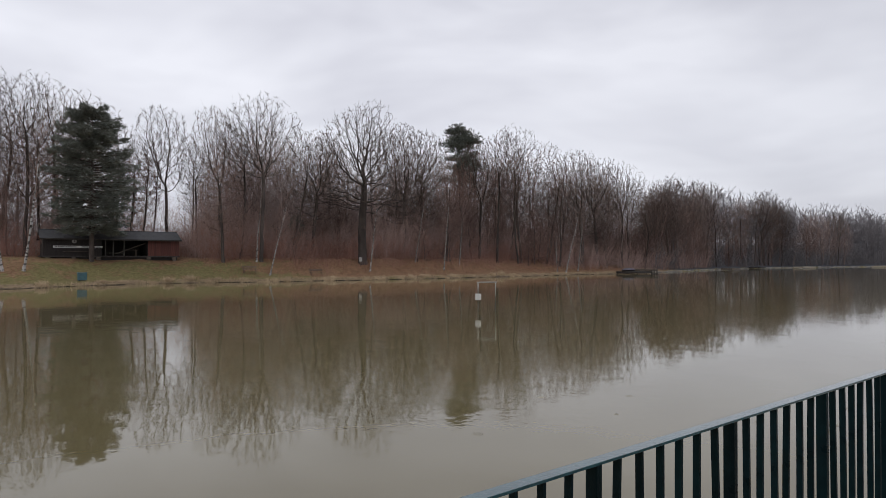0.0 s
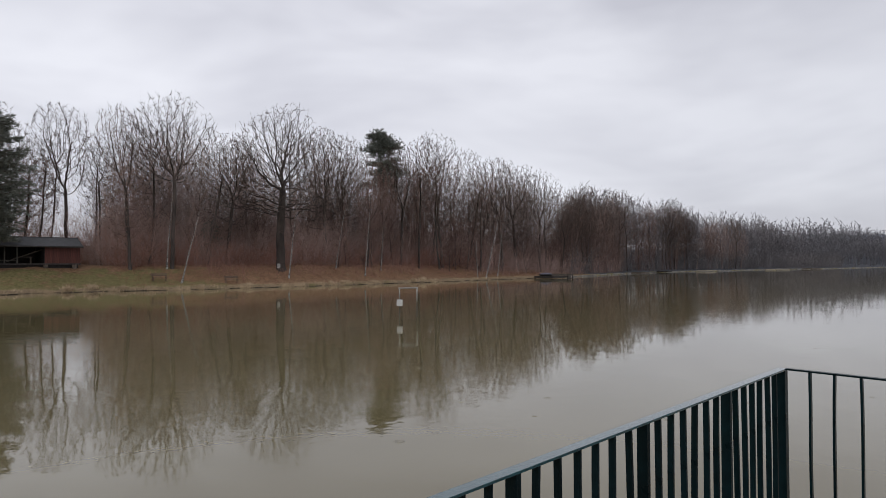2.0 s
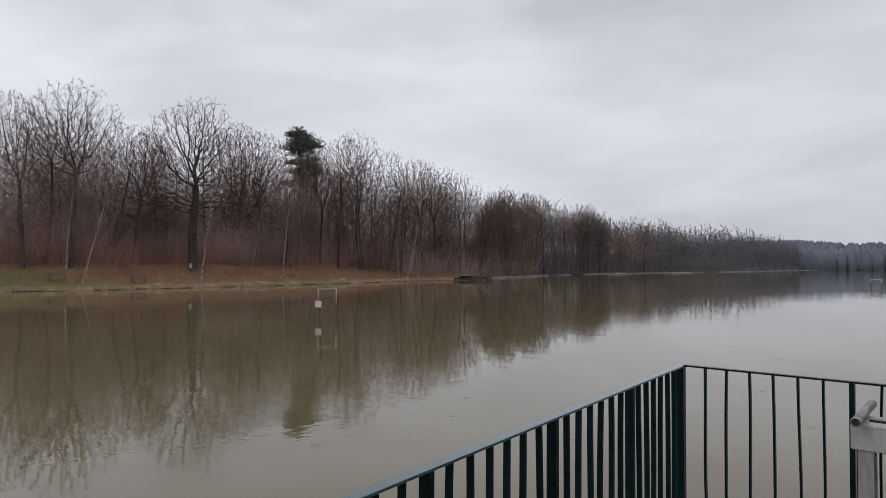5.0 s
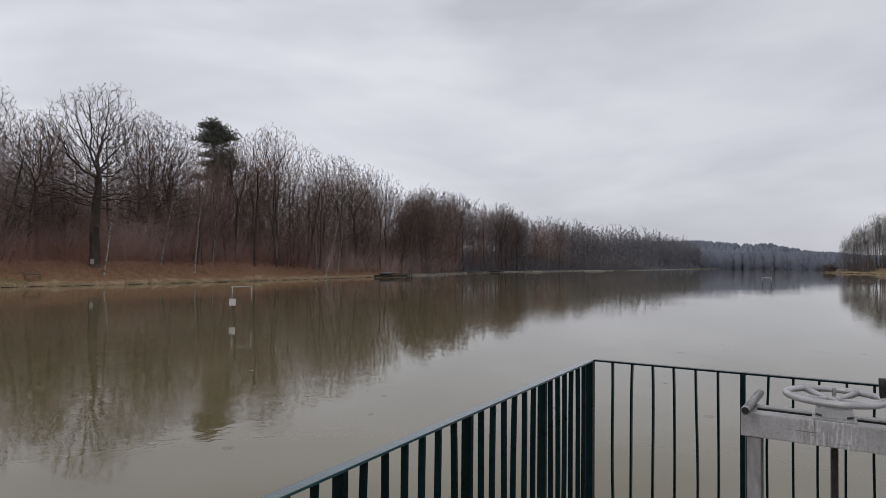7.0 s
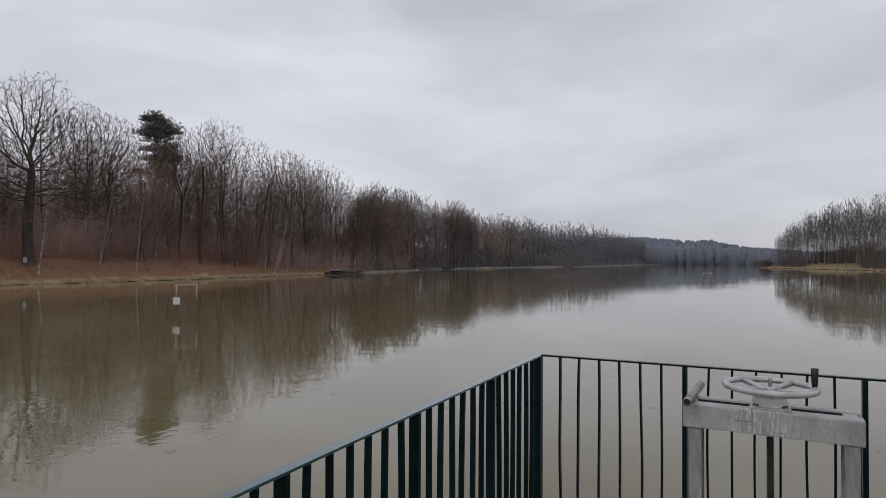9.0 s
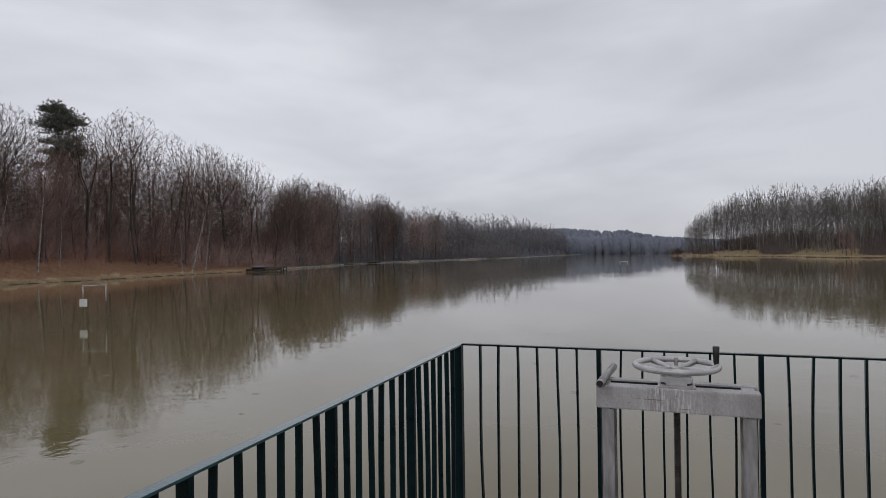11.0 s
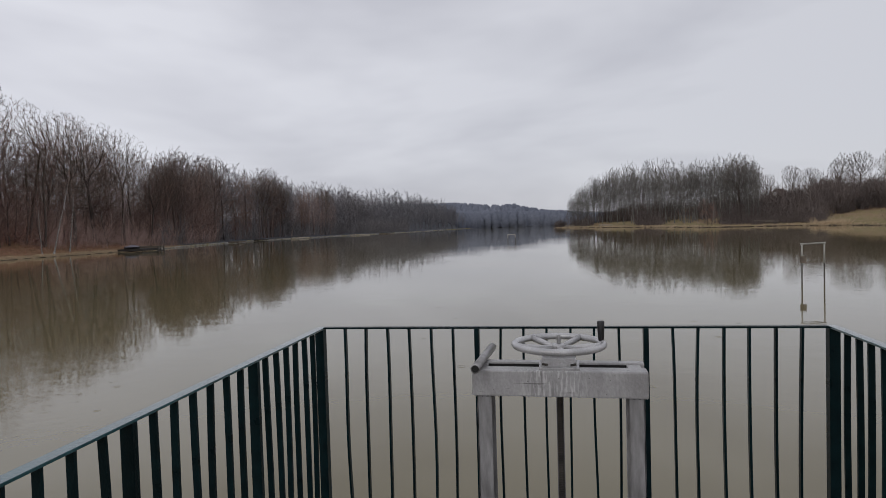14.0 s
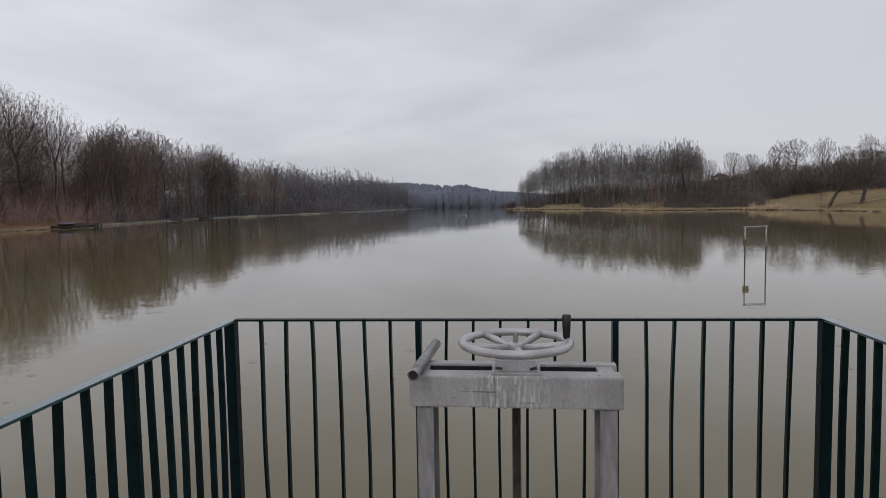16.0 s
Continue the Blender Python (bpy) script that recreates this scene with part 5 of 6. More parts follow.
def far_hill_wood(name, label, spots, rng, material):
    """A far wood on a hill: each tree a ragged head down to the ground, tall enough to reach the hill's ridge line."""
    n = len(spots)
    z = height(spots[:, 0], spots[:, 1])
    k = (spots[:, 1] - EYE[1]) / (720 - EYE[1])
    ridge = EYE[2] + (np.interp(EYE[0] + (spots[:, 0] - EYE[0]) / k, [a for a, _ in RIDGE], [b for _, b in RIDGE]) - EYE[2]) * k
    H = np.maximum(5.0, np.minimum((ridge - z) * rng.uniform(0.8, 1.0, n), 17.0))
    sides, verts, faces = 7, [], []
    rings = ((0.0, 0.26), (0.22, 0.33), (0.48, 0.31), (0.72, 0.22), (0.90, 0.10))
    ang = 2 * np.pi * np.arange(sides) / sides
    for i in range(n):
        base = len(verts)
        for t, w in rings:
            r = w * H[i] * rng.uniform(0.72, 1.25, sides)
            up = z[i] - 0.4 + H[i] * (t + rng.uniform(-0.05, 0.05, sides) * (t > 0))
            verts.extend(zip(spots[i, 0] + r * np.cos(ang), spots[i, 1] + r * np.sin(ang), up))
        verts.append((spots[i, 0], spots[i, 1], z[i] + H[i]))
        for k in range(len(rings) - 1):
            for j in range(sides):
                a, b = base + k * sides + j, base + k * sides + (j + 1) % sides
                faces.append((a, b, b + sides, a + sides))
        top = base + (len(rings) - 1) * sides
        faces.extend((top + j, top + (j + 1) % sides, base + len(rings) * sides) for j in range(sides))
    return tagged(new(name, mesh_from(name, verts, faces, material, True)), label, "woodland", kind="structure")


RIDGE = [(-400, 30), (-174, 31), (-120, 31.4), (-100, 29.8), (-80, 27.6), (-63, 27), (-50, 28), (-34, 23.2), (-14, 19.5), (12, 17.6), (37, 15.2), (120, 14), (400, 14)]


def spots_in(n, x0, x1, y0, y1, d0, d1):
    got = []
    while len(got) < n:
        x, y = nrng.uniform(x0, x1, 4 * n), nrng.uniform(y0, y1, 4 * n)
        d = shore_distance(x, y)
        ok = (d > d0) & (d < d1)
        got.extend(zip(x[ok], y[ok]))
    return np.array(got[:n])


def left_top(x, y, z):
    """How tall a tree on the far left bank is, for the ridge line of the wood."""
    k = (x - EYE[0]) / (-82 - EYE[0])
    u = EYE[1] + (y - EYE[1]) / k
    return max(8, (top_at(u, k) - z) * tree_rng.uniform(0.80, 1.10))


far_trees("far_woods", "bare woods along the far left bank, greyed by painted haze", spots_in(150, -150, -84, 160, 330, 4, 30), left_top, M_FARTWIG2, FAR)
FAR2 = dict(FAR, n=260, kill=1.0, tip=0.08, twig=0.11)
far_trees("far_woods", "bare woods towards the end of the lake, mist painted into their grey", spots_in(165, -190, -80, 330, 590, 3, 46), (16, 26), M_FARTWIG, FAR2)
hill = np.stack([nrng.uniform(-260, 170, 1500), 643 + 120 * nrng.random(1500) ** 1.6], 1)
front = along_shore([(-95, 590), (-80, 640), (-20, 660), (60, 640), (90, 560)], 4.0) + (0, 7)
hill = np.concatenate([hill, front + nrng.normal(0, 0.8, front.shape), front + (2, 5)])
hill = hill[shore_distance(hill[:, 0], hill[:, 1]) > 1.5]
# the hill's blue-grey carries painted haze
far_hill_wood("backdrop", "wooded hill beyond the end of the lake, its haze painted blue-grey", hill, nrng, M_HILL)

# ---- the meadow bank across the water ----
TOPS_R = [(4, 11.5), (7.6, 15.5), (11, 17.1), (17.8, 19.6), (27.9, 21.4), (42.7, 20.1), (53.3, 22.5), (57.4, 19.5), (63.1, 15), (70.2, 18.7), (82.7, 20.4), (92.8, 20.6), (106.6, 21.4), (140, 21)]


def by_right(u, k):
    return EYE[0] + (u - EYE[0]) * k, EYE[1] + (190 - EYE[1]) * k


def right_top(u, k):
    return EYE[2] + (float(np.interp(u, [a for a, _ in TOPS_R], [b for _, b in TOPS_R])) - EYE[2]) * k


def right_place(lo, hi, d0, d1):
    """A place on the meadow bank, d0 to d1 metres from the water, seen between lo and hi."""
    while True:
        u, k = tree_rng.uniform(lo, hi), tree_rng.uniform(0.8, 2.0)
        x, y = by_right(u, k)
        if d0 < float(shore_distance(x, y)[0]) < d1:
            return u, k, x, y


def far_scrub(lo, hi):
    """A place in the scrub that stands ever farther up the slope."""
    while True:
        u, k, x, y = right_place(lo, hi, 20, 66)
        if float(shore_distance(x, y)[0]) > 20 + 15 * float(smooth((u - 74) / 26)):
            return x, y


for i in range(150):
    u, k, x, y = right_place(4 + 54 * i / 150, 4 + 54 * (i + 1) / 150, 7, 28)
    plant(tree_rng.choice(poplars), x, y, max(9, (right_top(u, k) - ground_z(x, y)) * tree_rng.uniform(0.76, 1.02)))
rounds = [bare_tree("bare_tree", 14, 0.2, ROUND, M_BARK, M_TWIGGREY, "round-headed bare tree on the rising meadow bank", "tree", "trees on the meadow bank") for _ in range(2)]
for u, k in ((60, 1.42), (67.3, 1.4), (71.8, 1.45), (79.7, 1.4), (84.8, 1.42), (91.6, 1.38), (104.6, 1.3), (98, 1.5), (112, 1.35), (120, 1.4)):
    x, y = by_right(u, k)
    part_of = 0.8 if u in (60, 71.8, 98) else 1.03
    plant(tree_rng.choice(rounds), x, y, (right_top(u, k) - ground_z(x, y)) * part_of)
for u, k in ((53, 1.13),):
    x, y = by_right(u, k)
    part_of = 0.95
    plant(tree_rng.choice(rounds), x, y, (right_top(u, k) - ground_z(x, y)) * part_of)
spots = np.array([right_place(59, 72, 22, 50)[2:] for _ in range(130)] + [far_scrub(72, 135) for _ in range(760)])
thicket("hill_scrub", "dense dark leafless scrub on the rising meadow bank", "scrub", spots, nrng, 10, (2.5, 9.0), M_SCRUB, 0.05, 0.36, twigs=10)
spots = np.array([right_place(4, 26, 16, 34)[2:] for _ in range(150)] + [right_place(4, 60, 24, 42)[2:] for _ in range(240)])
thicket("hill_scrub", "tall thin scrub behind the grove", "scrub", spots, nrng, 8, (3.0, 9.0), M_SCRUB, 0.045, 0.2, twigs=9)
spots = np.array([right_place(4, 11, 3, 8)[2:] for _ in range(30)] + [right_place(25, 31, 3, 8)[2:] for _ in range(40)] + [right_place(48, 66, 3, 8)[2:] for _ in range(70)])
thicket("hill_scrub", "dead brown stalks and low scrub on the shore slope", "scrub", spots, nrng, 12, (0.5, 2.6), M_SCRUB, 0.04, 0.4, twigs=5)
spots = np.array([right_place(4, 74, 17, 30)[2:] for _ in range(300)] + [right_place(4, 11, 6, 17)[2:] for _ in range(40)] + [right_place(24, 31, 6, 17)[2:] for _ in range(60)] + [right_place(50, 74, 8, 17)[2:] for _ in range(90)])
thicket("hill_scrub", "low grey-brown scrub under the grove", "scrub", spots, nrng, 10, (1.5, 8.0), M_SCRUB, 0.055, twigs=5)
spots = np.array([right_place(24.5, 31, 4, 11)[2:] for _ in range(46)] + [right_place(56, 75, 4, 18)[2:] for _ in range(190)] + [right_place(48, 56, 5, 14)[2:] for _ in range(40)] + [right_place(66, 74, 8, 20)[2:] for _ in range(70)])
thicket("shore_bushes", "dark rounded bushes near the meadow shore", "bush", spots, nrng, 16, (0.8, 3.6), M_SCRUB, 0.045)
spots = np.array([(1.0, 350), (2.0, 351.5), (3.2, 352), (0.4, 352), (-0.4, 349.5)])
thicket("shore_bushes", "brown willow bush on the tip of the spit", "bush", spots, nrng, 60, (2.0, 6.0), M_SCRUB, 0.05)
spots = np.array([(x + 0.6, y) for x, y in along_shore([(71, 188), (73.5, 177), (74, 174)], 1.2)])
tufts("reed_bed", "tall pale dry reeds at the meadow shore", spots, nrng, 40, (1.2, 2.6), M_STRAW, 0.05, 0.6)
willow = bare_tree("willow_tree", 10, 0.26, WILLOW, M_BARK, M_SCRUB, "broad low willow with a dense brown crown on the meadow shore", "tree", "trees on the meadow bank")
plant(willow, 77.9, 157.5, 12.0, lean=(4, 22))
plant(willow, 83.5, 153.5, 13.0, lean=(0, 5))
for x, y, h, lx, ly in ((77.5, 160, 5, 0, -6), (48.5, 210.5, 9, 0, -4), (50, 212, 8, 2, 6)):
    plant(tree_rng.choice(young), x, y, h, lean=(lx, ly))
retire(willow, *poplars, *birches, *young, oak, oak_b, oak_c, fan, russet, column, *domes, *rounds, *talls, *thins, *backs)


# ---- the hut ----
def board_wall(root, name, x, y0, y1, z0, z1, material, label="", parent_parts=True):
    """A wall of upright boards facing the lake, one board a part."""
    wall = part(name, box(0.08, y1 - y0, z1 - z0, (x - 0.06, (y0 + y1) / 2, (z0 + z1) / 2)), material, root, label)
    n = max(1, round((y1 - y0) / 0.24))
    w = (y1 - y0) / n
    bm = box(0.024, w - 0.012, z1 - z0, (0, 0, 0), 0.003)
    me = bpy.data.meshes.new("board")
    bm.to_mesh(me)
    bm.free()
    me.materials.append(material)
    for i in range(n):
        piece("board", me, wall, "", pose(x - 0.006 + 0.004 * (i % 2), y0 + (i + 0.5) * w, (z0 + z1) / 2))
    return wall


def hut():
    zb = ground_z(-85, 8) + 0.42
    root = thing("hut", pose(0, 0, 0), "long low dark timber boathouse hut with grey roof on the lawn", "hut")
    x0, x1 = -84.0, -89.0
    eave, ridge = zb + 2.15, zb + 3.08
    part("skirt_board", box(0.05, 14.6, 0.5, (x0 - 0.3, 8.35, zb - 0.3)), M_HUTWOOD, root)
    part("floor_slab", box(x0 - x1 + 0.1, 15.2, 0.16, ((x0 + x1) / 2, 8.3, zb - 0.08), 0.01), M_DARKWOOD, root)
    for y in (1.4, 4.0, 6.6, 12.2, 15.2):
        part("footing", box(0.35, 0.42, 0.62, (x0 - 0.12, y, zb - 0.47), 0.02), M_OLDWOOD, root, "weathered block footing")
    board_wall(root, "front_wall", x0, 0.9, 6.9, zb, eave, M_HUTWOOD, "dark stained board wall")
    board_wall(root, "store_wall", x0, 12.1, 15.8, zb, eave, M_HUTRED, "red-brown board wall")
    part("rear_wall", box(0.08, 14.9, eave - zb, (x1 + 0.04, 8.35, (zb + eave) / 2)), M_HUTWOOD, root)
    for y in (0.95, 6.9, 12.1, 15.75):
        side = part("cross_wall", box(x0 - x1, 0.07, eave - zb, ((x0 + x1) / 2, y, (zb + eave) / 2)), M_HUTRED if y > 15 else M_HUTWOOD, root)
    # gables
    for y in (0.9, 15.8):
        bm = bmesh.new()
        tri = [(x0, eave), (x1, eave), ((x0 + x1) / 2, ridge - 0.05)]
        a = [bm.verts.new((x, y - 0.03, z)) for x, z in tri]
        b = [bm.verts.new((x, y + 0.03, z)) for x, z in tri]
        bm.faces.new(a)
        bm.faces.new(b[::-1])
        for i in range(3):
            bm.faces.new((a[i], b[i], b[(i + 1) % 3], a[(i + 1) % 3]))
        part("gable", bm, M_HUTWOOD, root)
    # roof: two slopes of felt lengths, each lapped over the next
    half = (x0 - x1) / 2 + 0.55
    pitch = math.atan2(ridge - eave, (x0 - x1) / 2)
    for sgn in (1, -1):
        slope = part("roof", box(half / math.cos(pitch), 15.5, 0.07, (0, 0, 0), 0.01), M_ROOF, root, "dark grey sheet roof",
                     pose((x0 + x1) / 2 + sgn * half / 2, 8.3, ridge - half / 2 * math.tan(pitch) + 0.05) @ pose(0, 0, 0, 0, sgn * math.degrees(pitch), 0))
        bm = box(half / math.cos(pitch) - 0.02, 1.285, 0.012, (0, 0, 0), 0.003)
        me = bpy.data.meshes.new("roof_sheet")
        bm.to_mesh(me)
        bm.free()
        me.materials.append(M_ROOF)
        for i in range(12):
            piece("roof_sheet", me, slope, "", pose(0, -7.095 + i * 1.29, 0.043 + 0.006 * (i % 2)))
        part("fascia", box(0.03, 15.5, 0.16, ((x0 + x1) / 2 + sgn * (half + 0.0), 8.3, ridge - half * math.tan(pitch) + 0.02), 0.004), M_DARKWOOD, root)
    part("ridge_cap", box(0.3, 15.54, 0.05, ((x0 + x1) / 2, 8.3, ridge + 0.09), 0.02), M_ROOF, root)
    # open bay: posts, sloping stair, rails
    # posts and low rail coloured dark to paint in the bay's shade
    for y in (8.2, 9.4):
        part("post", box(0.12, 0.12, eave - zb, (x0 - 0.1, y, (zb + eave) / 2), 0.01), M_POSTDARK, root)
    part("post", box(0.10, 0.10, eave - zb, (x0 - 0.1, 7.35, (zb + eave) / 2), 0.01), M_POSTDARK, root)
    ramp = part("ramp", box(0.9, 4.3, 0.09, (0, 0, 0), 0.01), M_OLDWOOD, root, "grey plank ramp inside the open bay", pose(x0 - 1.3, 10.6, zb + 1.05) @ pose(0, 0, 0, 22, 0, 0))
    for i in range(8):
        part("cleat", box(0.9, 0.05, 0.03, (0, -1.9 + i * 0.54, 0.06), 0.004), M_OLDWOOD, ramp)
    part("lintel", box(0.14, 5.2, 0.16, (x0 - 0.1, 9.5, eave - 0.08), 0.01), M_DARKWOOD, root)
    part("rail", box(0.06, 2.2, 0.08, (x0 - 0.05, 8.4, zb + 0.35), 0.006), M_POSTDARK, root)
    # sign band with lettering too far off to read
    sign = part("sign_board", box(0.04, 5.1, 0.24, (x0 + 0.05, 4.45, zb + 1.06), 0.004), M_WHITE, root, "white lettered name board")
    letter_rng = random.Random(3)
    y = 2.05
    while y < 6.8:
        w = letter_rng.uniform(0.08, 0.16)
        if abs(y - 4.45) > 0.22:
            part("letter_bar", box(0.008, w, 0.13, (x0 + 0.074, y + w / 2, zb + 1.06)), M_LETTER, sign)
        y += w + 0.055
    part("shelf", box(0.2, 2.6, 0.05, (x0 + 0.12, 4.2, zb + 0.52), 0.006), M_OLDWOOD, root)
    disc = part("disc_sign", lathe([(0.0, 0.03), (0.21, 0.03), (0.24, 0.02), (0.24, 0.0)], 24), M_POST, root, "round grey emblem plate", pose(x0 + 0.02, 4.05, zb + 1.72) @ pose(0, 0, 0, 0, 90, 0))
    part("emblem", box(0.2, 0.06, 0.012, (0, 0, 0.034)), M_LETTER, disc)
    part("emblem", box(0.06, 0.2, 0.012, (0, 0, 0.038)), M_LETTER, disc)
    return root


hut()


def picnic_table(x, y, turn):
    root = thing("picnic_table", pose(x, y, ground_z(-85, 8) + 0.42, 0, 0, turn), "weathered wooden table inside the open bay of the hut", "table")
    for i in range(4):
        part("plank", box(1.7, 0.17, 0.04, (0, -0.27 + i * 0.18, 0.74), 0.004), M_OLDWOOD, root)
    for sx in (-0.65, 0.65):
        for sy in (-0.25, 0.25):
            part("leg", box(0.08, 0.08, 0.72, (sx, sy, 0.36), 0.005), M_OLDWOOD, root)


picnic_table(-84.9, 10.2, 90)


def park_bench(x, y, turn, label):
    """A plank bench: seat and back of two boards each, on two frames."""
    root = thing("bench", pose(x, y, ground_z(x, y) - 0.02, 0, 0, turn), label, "bench", "benches on the bank")
    for i in range(3):
        part("seat_plank", box(1.9, 0.13, 0.045, (0, -0.15 + 0.15 * i, 0.46), 0.006), M_BENCH, root)
    for z in (0.66, 0.84):
        part("back_plank", box(1.9, 0.035, 0.13, (0, 0.27, z), 0.006), M_BENCH, root)
    for sx in (-0.75, 0.75):
        part("leg", box(0.06, 0.06, 0.46, (sx, -0.13, 0.22), 0.006), M_BENCH, root)
        part("leg", box(0.06, 0.06, 0.92, (sx, 0.21, 0.46), 0.006), M_BENCH, root)
        part("brace", box(0.07, 0.42, 0.06, (sx, 0.03, 0.40), 0.005), M_BENCH, root)
    return root


def notice_board(x, y, turn):
    root = thing("notice_board", pose(x, y, ground_z(x, y), 0, 0, turn), "small pale notice board on a post beside the oak", "sign")
    part("post", box(0.08, 0.08, 1.5, (0, 0, 0.7), 0.008), M_BENCH, root)
    part("board", box(0.42, 0.03, 0.62, (0, -0.06, 1.12), 0.006), M_POST, root, "pale weathered board")


notice_board(-78.6, 39.5, 62)
park_bench(-74.9, 30.9, 90, "weathered wooden bench on the leafy bank facing the lake")
park_bench(-76.6, 22.6, 90, "weathered wooden bench beside a leaning birch")


def shore_bin(x, y):
    root = thing("waste_bin", pose(x, y, ground_z(x, y) - 0.02, 0, 0, 90), "faded blue-green plastic bin on the grassy shore", "bin")
    bm = bmesh.new()
    lo = [bm.verts.new((sx * 0.42, sy * 0.32, 0.1)) for sx, sy in ((-1, -1), (1, -1), (1, 1), (-1, 1))]
    hi = [bm.verts.new((sx * 0.44, sy * 0.34, 0.86)) for sx, sy in ((-1, -1), (1, -1), (1, 1), (-1, 1))]
    bm.faces.new(lo[::-1])
    bm.faces.new(hi)
    for i in range(4):
        bm.faces.new((lo[i], lo[(i + 1) % 4], hi[(i + 1) % 4], hi[i]))
    bmesh.ops.bevel(bm, geom=list(bm.edges), offset=0.03, segments=2, affect="EDGES")
    part("body", bm, M_BLUEBIN, root)
    part("lid", box(0.94, 0.74, 0.07, (0, 0, 0.9), 0.02), M_BLUEBIN, root)
    for sx in (-0.25, 0.25):
        part("foot", box(0.1, 0.5, 0.12, (sx, 0, 0.06), 0.01), M_DARKWOOD, root)


shore_bin(-74.6, 3.9)


# ---- the frames standing in the water ----
def water_frame(x, y, turn, width, tall, label, plate=None, girth=1.0):
    """Two posts and a bar over the water, dark below and bleached above; plate: (post, height, size) of a board on it."""
    root = thing("water_frame", pose(x, y, 0, 0, 0, turn), label, "marker frame", "frames standing in the lake")
    for sx in (-0.5, 0.5):
        low = part("post", rod((sx * width, 0, -1.6), (sx * width, 0, tall * 0.52), 0.030 * girth, 0.030 * girth, 10), M_POSTDARK, root, "dark algae-stained post", None, True)
        part("post_top", rod((sx * width, 0, tall * 0.50), (sx * width, 0, tall - 0.02), 0.0325 * girth, 0.0325 * girth, 10), M_POST, low, "bleached upper post", None, True)
    part("crossbar", rod((-0.5 * width - 0.06, 0, tall - 0.03), (0.5 * width + 0.06, 0, tall), 0.034 * girth, 0.034 * girth, 10), M_POST, root, "bleached bar", None, True)
    if plate:
        sx, z, w, h, material = plate
        board = part("board", box(w, 0.05, h, (sx * width, -0.06, z), 0.008), material, root, "small square board")
        for dz in (-h * 0.3, h * 0.3):
            part("clamp", box(0.09, 0.09, 0.03, (sx * width, 0, z + dz), 0.004), M_DARKSTEEL, board)
    return root


water_frame(-25.28, 18.45, 31, 1.03, 1.60, "bleached post frame with a white board standing in the lake", (-0.47, 0.76, 0.34, 0.36, M_WHITE))
g2 = water_frame(11.8, 25.2, 11, 0.95, 1.70, "bleached post frame standing in the lake near the platform", (-0.48, 1.02, 0.26, 0.30, M_OLDWOOD))
for i in range(2):
    part("wire_loop", torus(0.09 + 0.02 * i, 0.006, 24, 5), M_POST, g2, "tangled pale rope", pose(-0.47 + 0.02 * i, -0.02, 1.0 + 0.09 * i) @ pose(0, 0, 0, 60 + 20 * i, 30 * i, 0))
water_frame(-6.6, 99.5, 0, 1.2, 1.2, "dark post frame with a pale bar far out in the lake", None, 1.9)


# ---- jetties ----
def jetty(x, y, turn, length, width, label, material=None, rail=False, lift=0.0):
    material = material or M_DARKWOOD
    root = thing("jetty", pose(x, y, lift, 0, 0, turn), label, "jetty", "fishing jetties")
    n = int(length / 0.2)
    bm = box(0.185, width, 0.045, (0, 0, 0), 0.004)
    me = bpy.data.meshes.new("plank")
    bm.to_mesh(me)
    bm.free()
    me.materials.append(material)
    for i in range(n):
        piece("plank", me, root, "", pose(0.1 + i * 0.2, 0, 0.46 + 0.004 * (i % 3), 0, 0, 0.8 * math.sin(i * 2.1)))
    for sy in (-1, 1):
        part("beam", box(length, 0.1, 0.14, (length / 2, sy * (width / 2 - 0.15), 0.365), 0.008), material, root)
        for i in range(int(length / 1.6) + 1):
            part("pile", rod((0.15 + i * 1.6, sy * (width / 2 - 0.15), -1.6), (0.15 + i * 1.6, sy * (width / 2 - 0.15), 0.30), 0.07, 0.06, 8), material, root)
    for sy in (-1, 1):
        part("fascia", box(length, 0.04, 0.30, (length / 2, sy * (width / 2 - 0.02), 0.28), 0.006), material, root)
    part("fascia", box(0.04, width - 0.09, 0.30, (length - 0.03, 0, 0.28), 0.006), material, root)
    if rail:
        for sy in (-1, 1):
            for sx in (length - 1.5, length - 0.08):
                part("rail_post", box(0.14, 0.14, 0.75, (sx, sy * (width / 2 - 0.06), 0.83), 0.006), material, root)
            part("hand_rail", box(1.55, 0.11, 0.11, (length - 0.79, sy * (width / 2 - 0.06), 1.2), 0.006), material, root)
        part("hand_rail", box(0.11, width, 0.11, (length - 0.08, 0, 1.2), 0.006), material, root)
    return root


jetty(-75.6, 96.0, 4, 4.6, 5.4, "dark wet wooden jetty at the wood's edge")
stage = jetty(-75.4, 98.9, 0, 4.6, 2.0, "high grey-topped fishing stage on stout piles", M_OLDWOOD, False, 0.36)
for sy in (-0.88, 0.0, 0.88):
    part("fender_post", box(0.16, 0.16, 2.6, (4.56, sy, -0.82), 0.01), M_DARKWOOD, stage, "dark wet post")
part("fender_rail", box(0.12, 1.95, 0.12, (4.64, 0, -0.30), 0.01), M_DARKWOOD, stage, "dark wet rail")


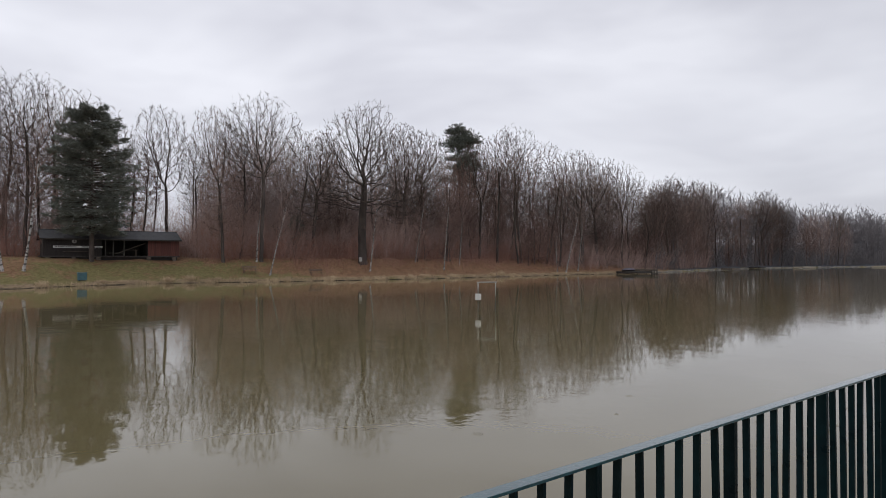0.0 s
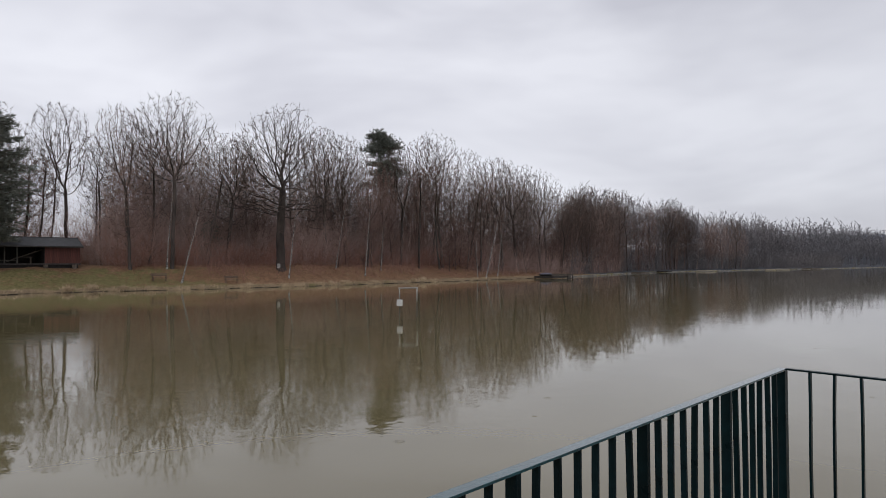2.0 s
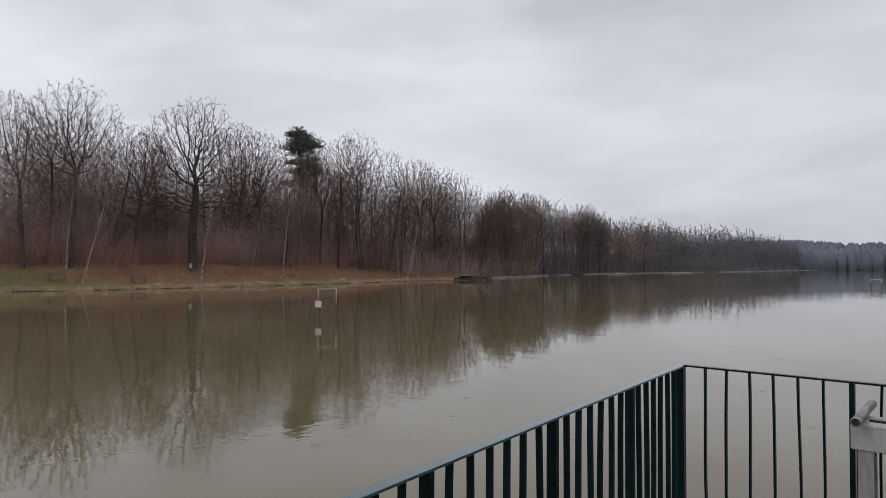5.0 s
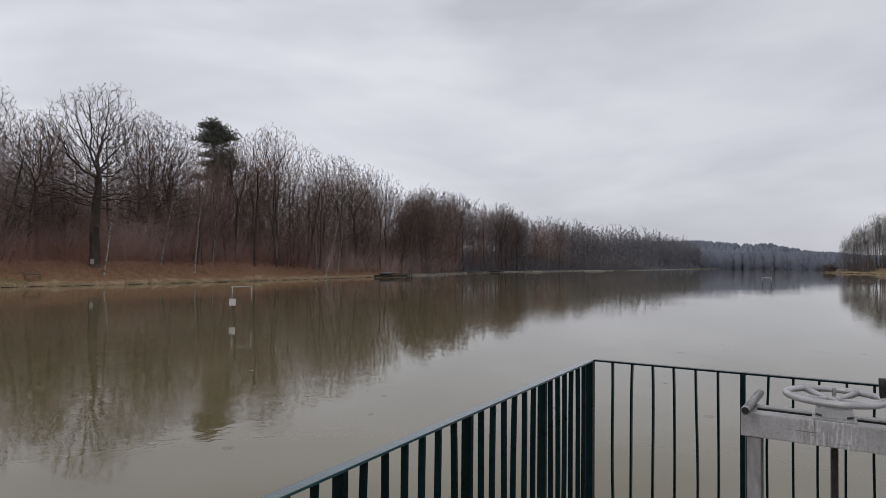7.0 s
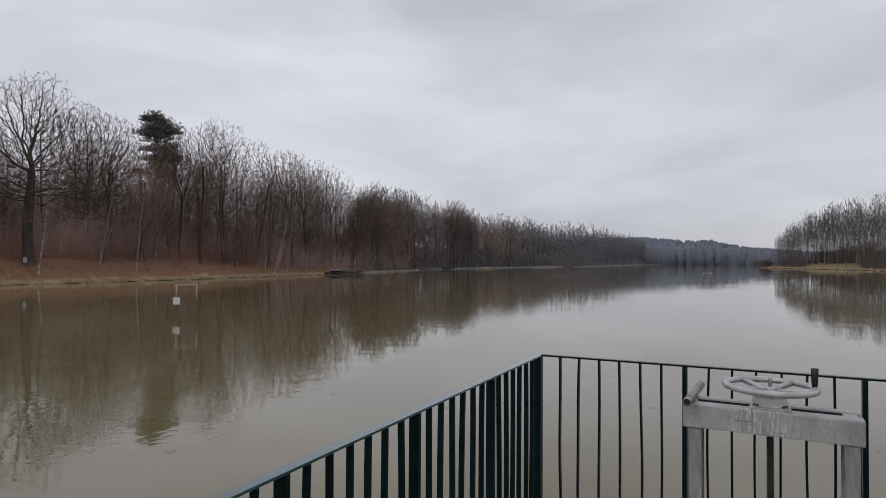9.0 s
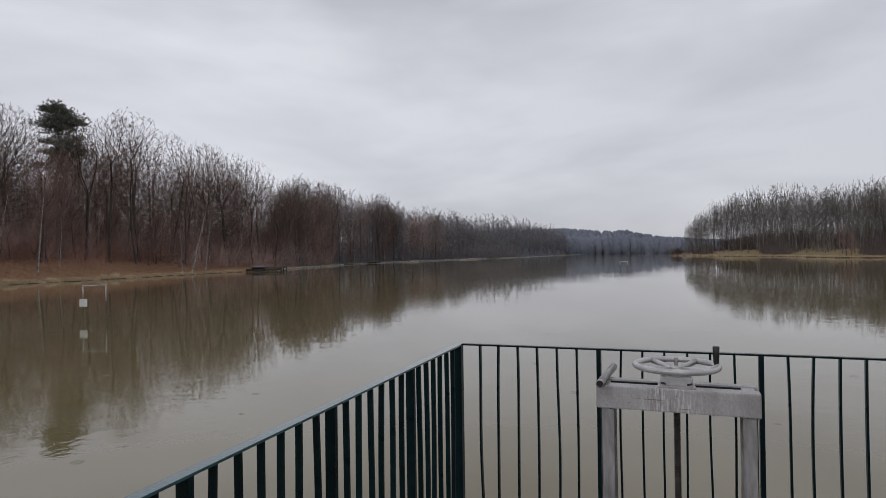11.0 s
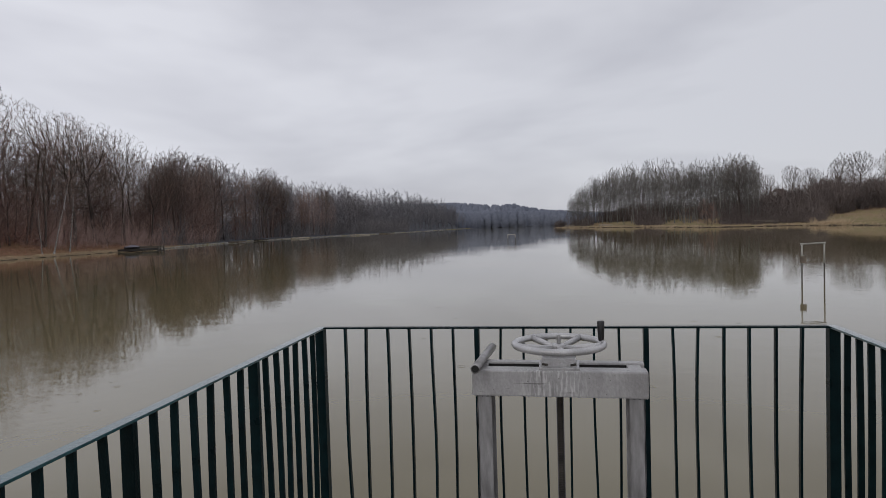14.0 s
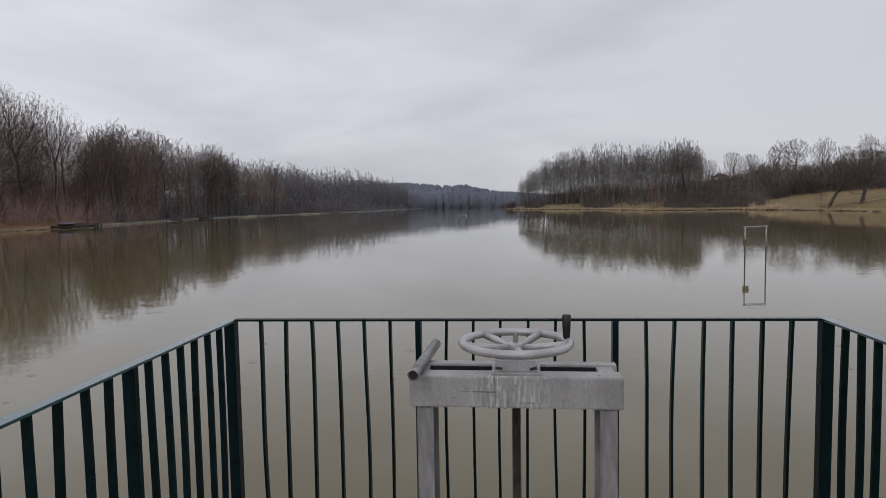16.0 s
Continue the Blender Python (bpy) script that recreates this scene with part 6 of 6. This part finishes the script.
def covered_boat(x, y, turn):
    root = thing("rowing_boat", pose(x, y, 0.48, 0, 0, turn) @ Matrix.Scale(0.8, 4), "rowing boat under a violet-grey tarpaulin on the jetty", "boat")
    for name, material, z0, z1, swell in (("hull", M_DARKWOOD, 0.0, 0.42, 1.0), ("tarpaulin", M_TARP, 0.40, 0.85, -1.0)):
        bm = bmesh.new()
        rings = []
        for i in range(11):
            t = i / 10
            half = 0.72 * (math.sin(math.pi * (0.08 + 0.86 * t)) ** 0.6)
            ring = []
            for j in range(7):
                s = -1 + j / 3
                if swell > 0:
                    z = z1 - (z1 - z0) * (1 - abs(s) ** 2.2)
                else:
                    z = z0 + (z1 - z0) * (1 - abs(s) ** 1.6) * math.sin(math.pi * (0.1 + 0.8 * t))
                ring.append(bm.verts.new((-1.9 + 3.8 * t, half * s, z)))
            rings.append(ring)
        for a, b in zip(rings, rings[1:]):
            for j in range(6):
                bm.faces.new((a[j], b[j], b[j + 1], a[j + 1]))
        part(name, bm, material, root, "", None, True)


covered_boat(-73.6, 94.7, 80)
for x, y, turn, length, width, label, material in ((-91.5, 205, 0, 3, 9, "low pale jetty along the far wooded bank", M_PALEWOOD), (-88.5, 262, 0, 4, 16, "long low pale jetty along the far wooded bank", M_PALEWOOD),
                                                   (-86, 296, 0, 4, 12, "low grey jetty at the far bank", M_OLDWOOD), (-85.5, 150, 0, 3, 4, "small grey jetty at the wooded bank", M_OLDWOOD),
                                                   (-93.5, 178, 0, 4, 3, "small dark jetty under the far trees", M_DARKWOOD)):
    jetty(x, y, turn, length, width, label, material)


# ---- the far meadow ----
def rail_fence(x, y, turn, bays):
    root = thing("rail_fence", pose(x, y, ground_z(x, y), 0, 0, turn), "pale wooden rail fence on the meadow shore", "fence", "fences on the meadow")
    for i in range(bays + 1):
        part("post", box(0.14, 0.14, 1.2, (i * 2.2, 0, 0.5), 0.01), M_PALEWOOD, root)
    for z in (0.55, 1.0):
        part("rail", box(bays * 2.2, 0.06, 0.14, (bays * 1.1, 0.08, z), 0.01), M_PALEWOOD, root)


rail_fence(60.5, 203.5, -18, 3)
rail_fence(20, 306.5, -52, 4)
rail_fence(4, 341.5, -60, 4)


def meadow_path():
    xs = np.linspace(78, 112, 40)
    verts = []
    for i, x in enumerate(xs):
        y = 163 - 14 * ((x - 78) / 34) + 1.2 * math.sin(i * 0.4)
        for dy in (-0.9, 0.9):
            verts.append((x, y + dy, ground_z(x, y + dy) + 0.05))
    faces = [(2 * i, 2 * i + 2, 2 * i + 3, 2 * i + 1) for i in range(len(xs) - 1)]
    ob = new("path", mesh_from("path", verts, faces, M_STRAW))
    tagged(ob, "pale trodden path across the meadow", "path", kind="structure")


meadow_path()


def far_house():
    k = min((1.1 + 0.01 * i for i in range(90)), key=lambda q: abs(ground_z(*by_right(63.3, q)) + 4.4 - (EYE[2] + 9.7 * q)))
    x, y = by_right(63.3, k)
    z = ground_z(x, y) - 0.3
    root = thing("house", pose(x, y, z + 1.2, 0, 0, 20) @ Matrix.Scale(0.62, 4), "small white house with brown roof on the hill", "house")
    part("wall", box(6, 5, 3.2, (0, 0, 1.5), 0.03), M_WHITE, root)
    bm = bmesh.new()
    for xx in (-3.5, 3.5):
        for yy, zz in ((-3.1, 2.9), (0, 5.2), (3.1, 2.9), (3.1, 2.7), (0, 4.95), (-3.1, 2.7)):
            bm.verts.new((xx, yy, zz))
    bm.verts.ensure_lookup_table()
    v = bm.verts
    for i in range(6):
        j = (i + 1) % 6
        bm.faces.new((v[i], v[j], v[6 + j], v[6 + i]))
    bm.faces.new([v[i] for i in range(5, -1, -1)])
    bm.faces.new([v[i] for i in range(6, 12)])
    part("roof", bm, M_TILE, root)
    for xx in (-1.5, 1.4):
        w = part("window", box(1.1, 0.06, 1.1, (xx, -2.52, 1.7), 0.01), M_POST, root)
        part("pane", box(1.0, 0.03, 1.0, (xx, -2.56, 1.7)), M_SLOT, w)


far_house()
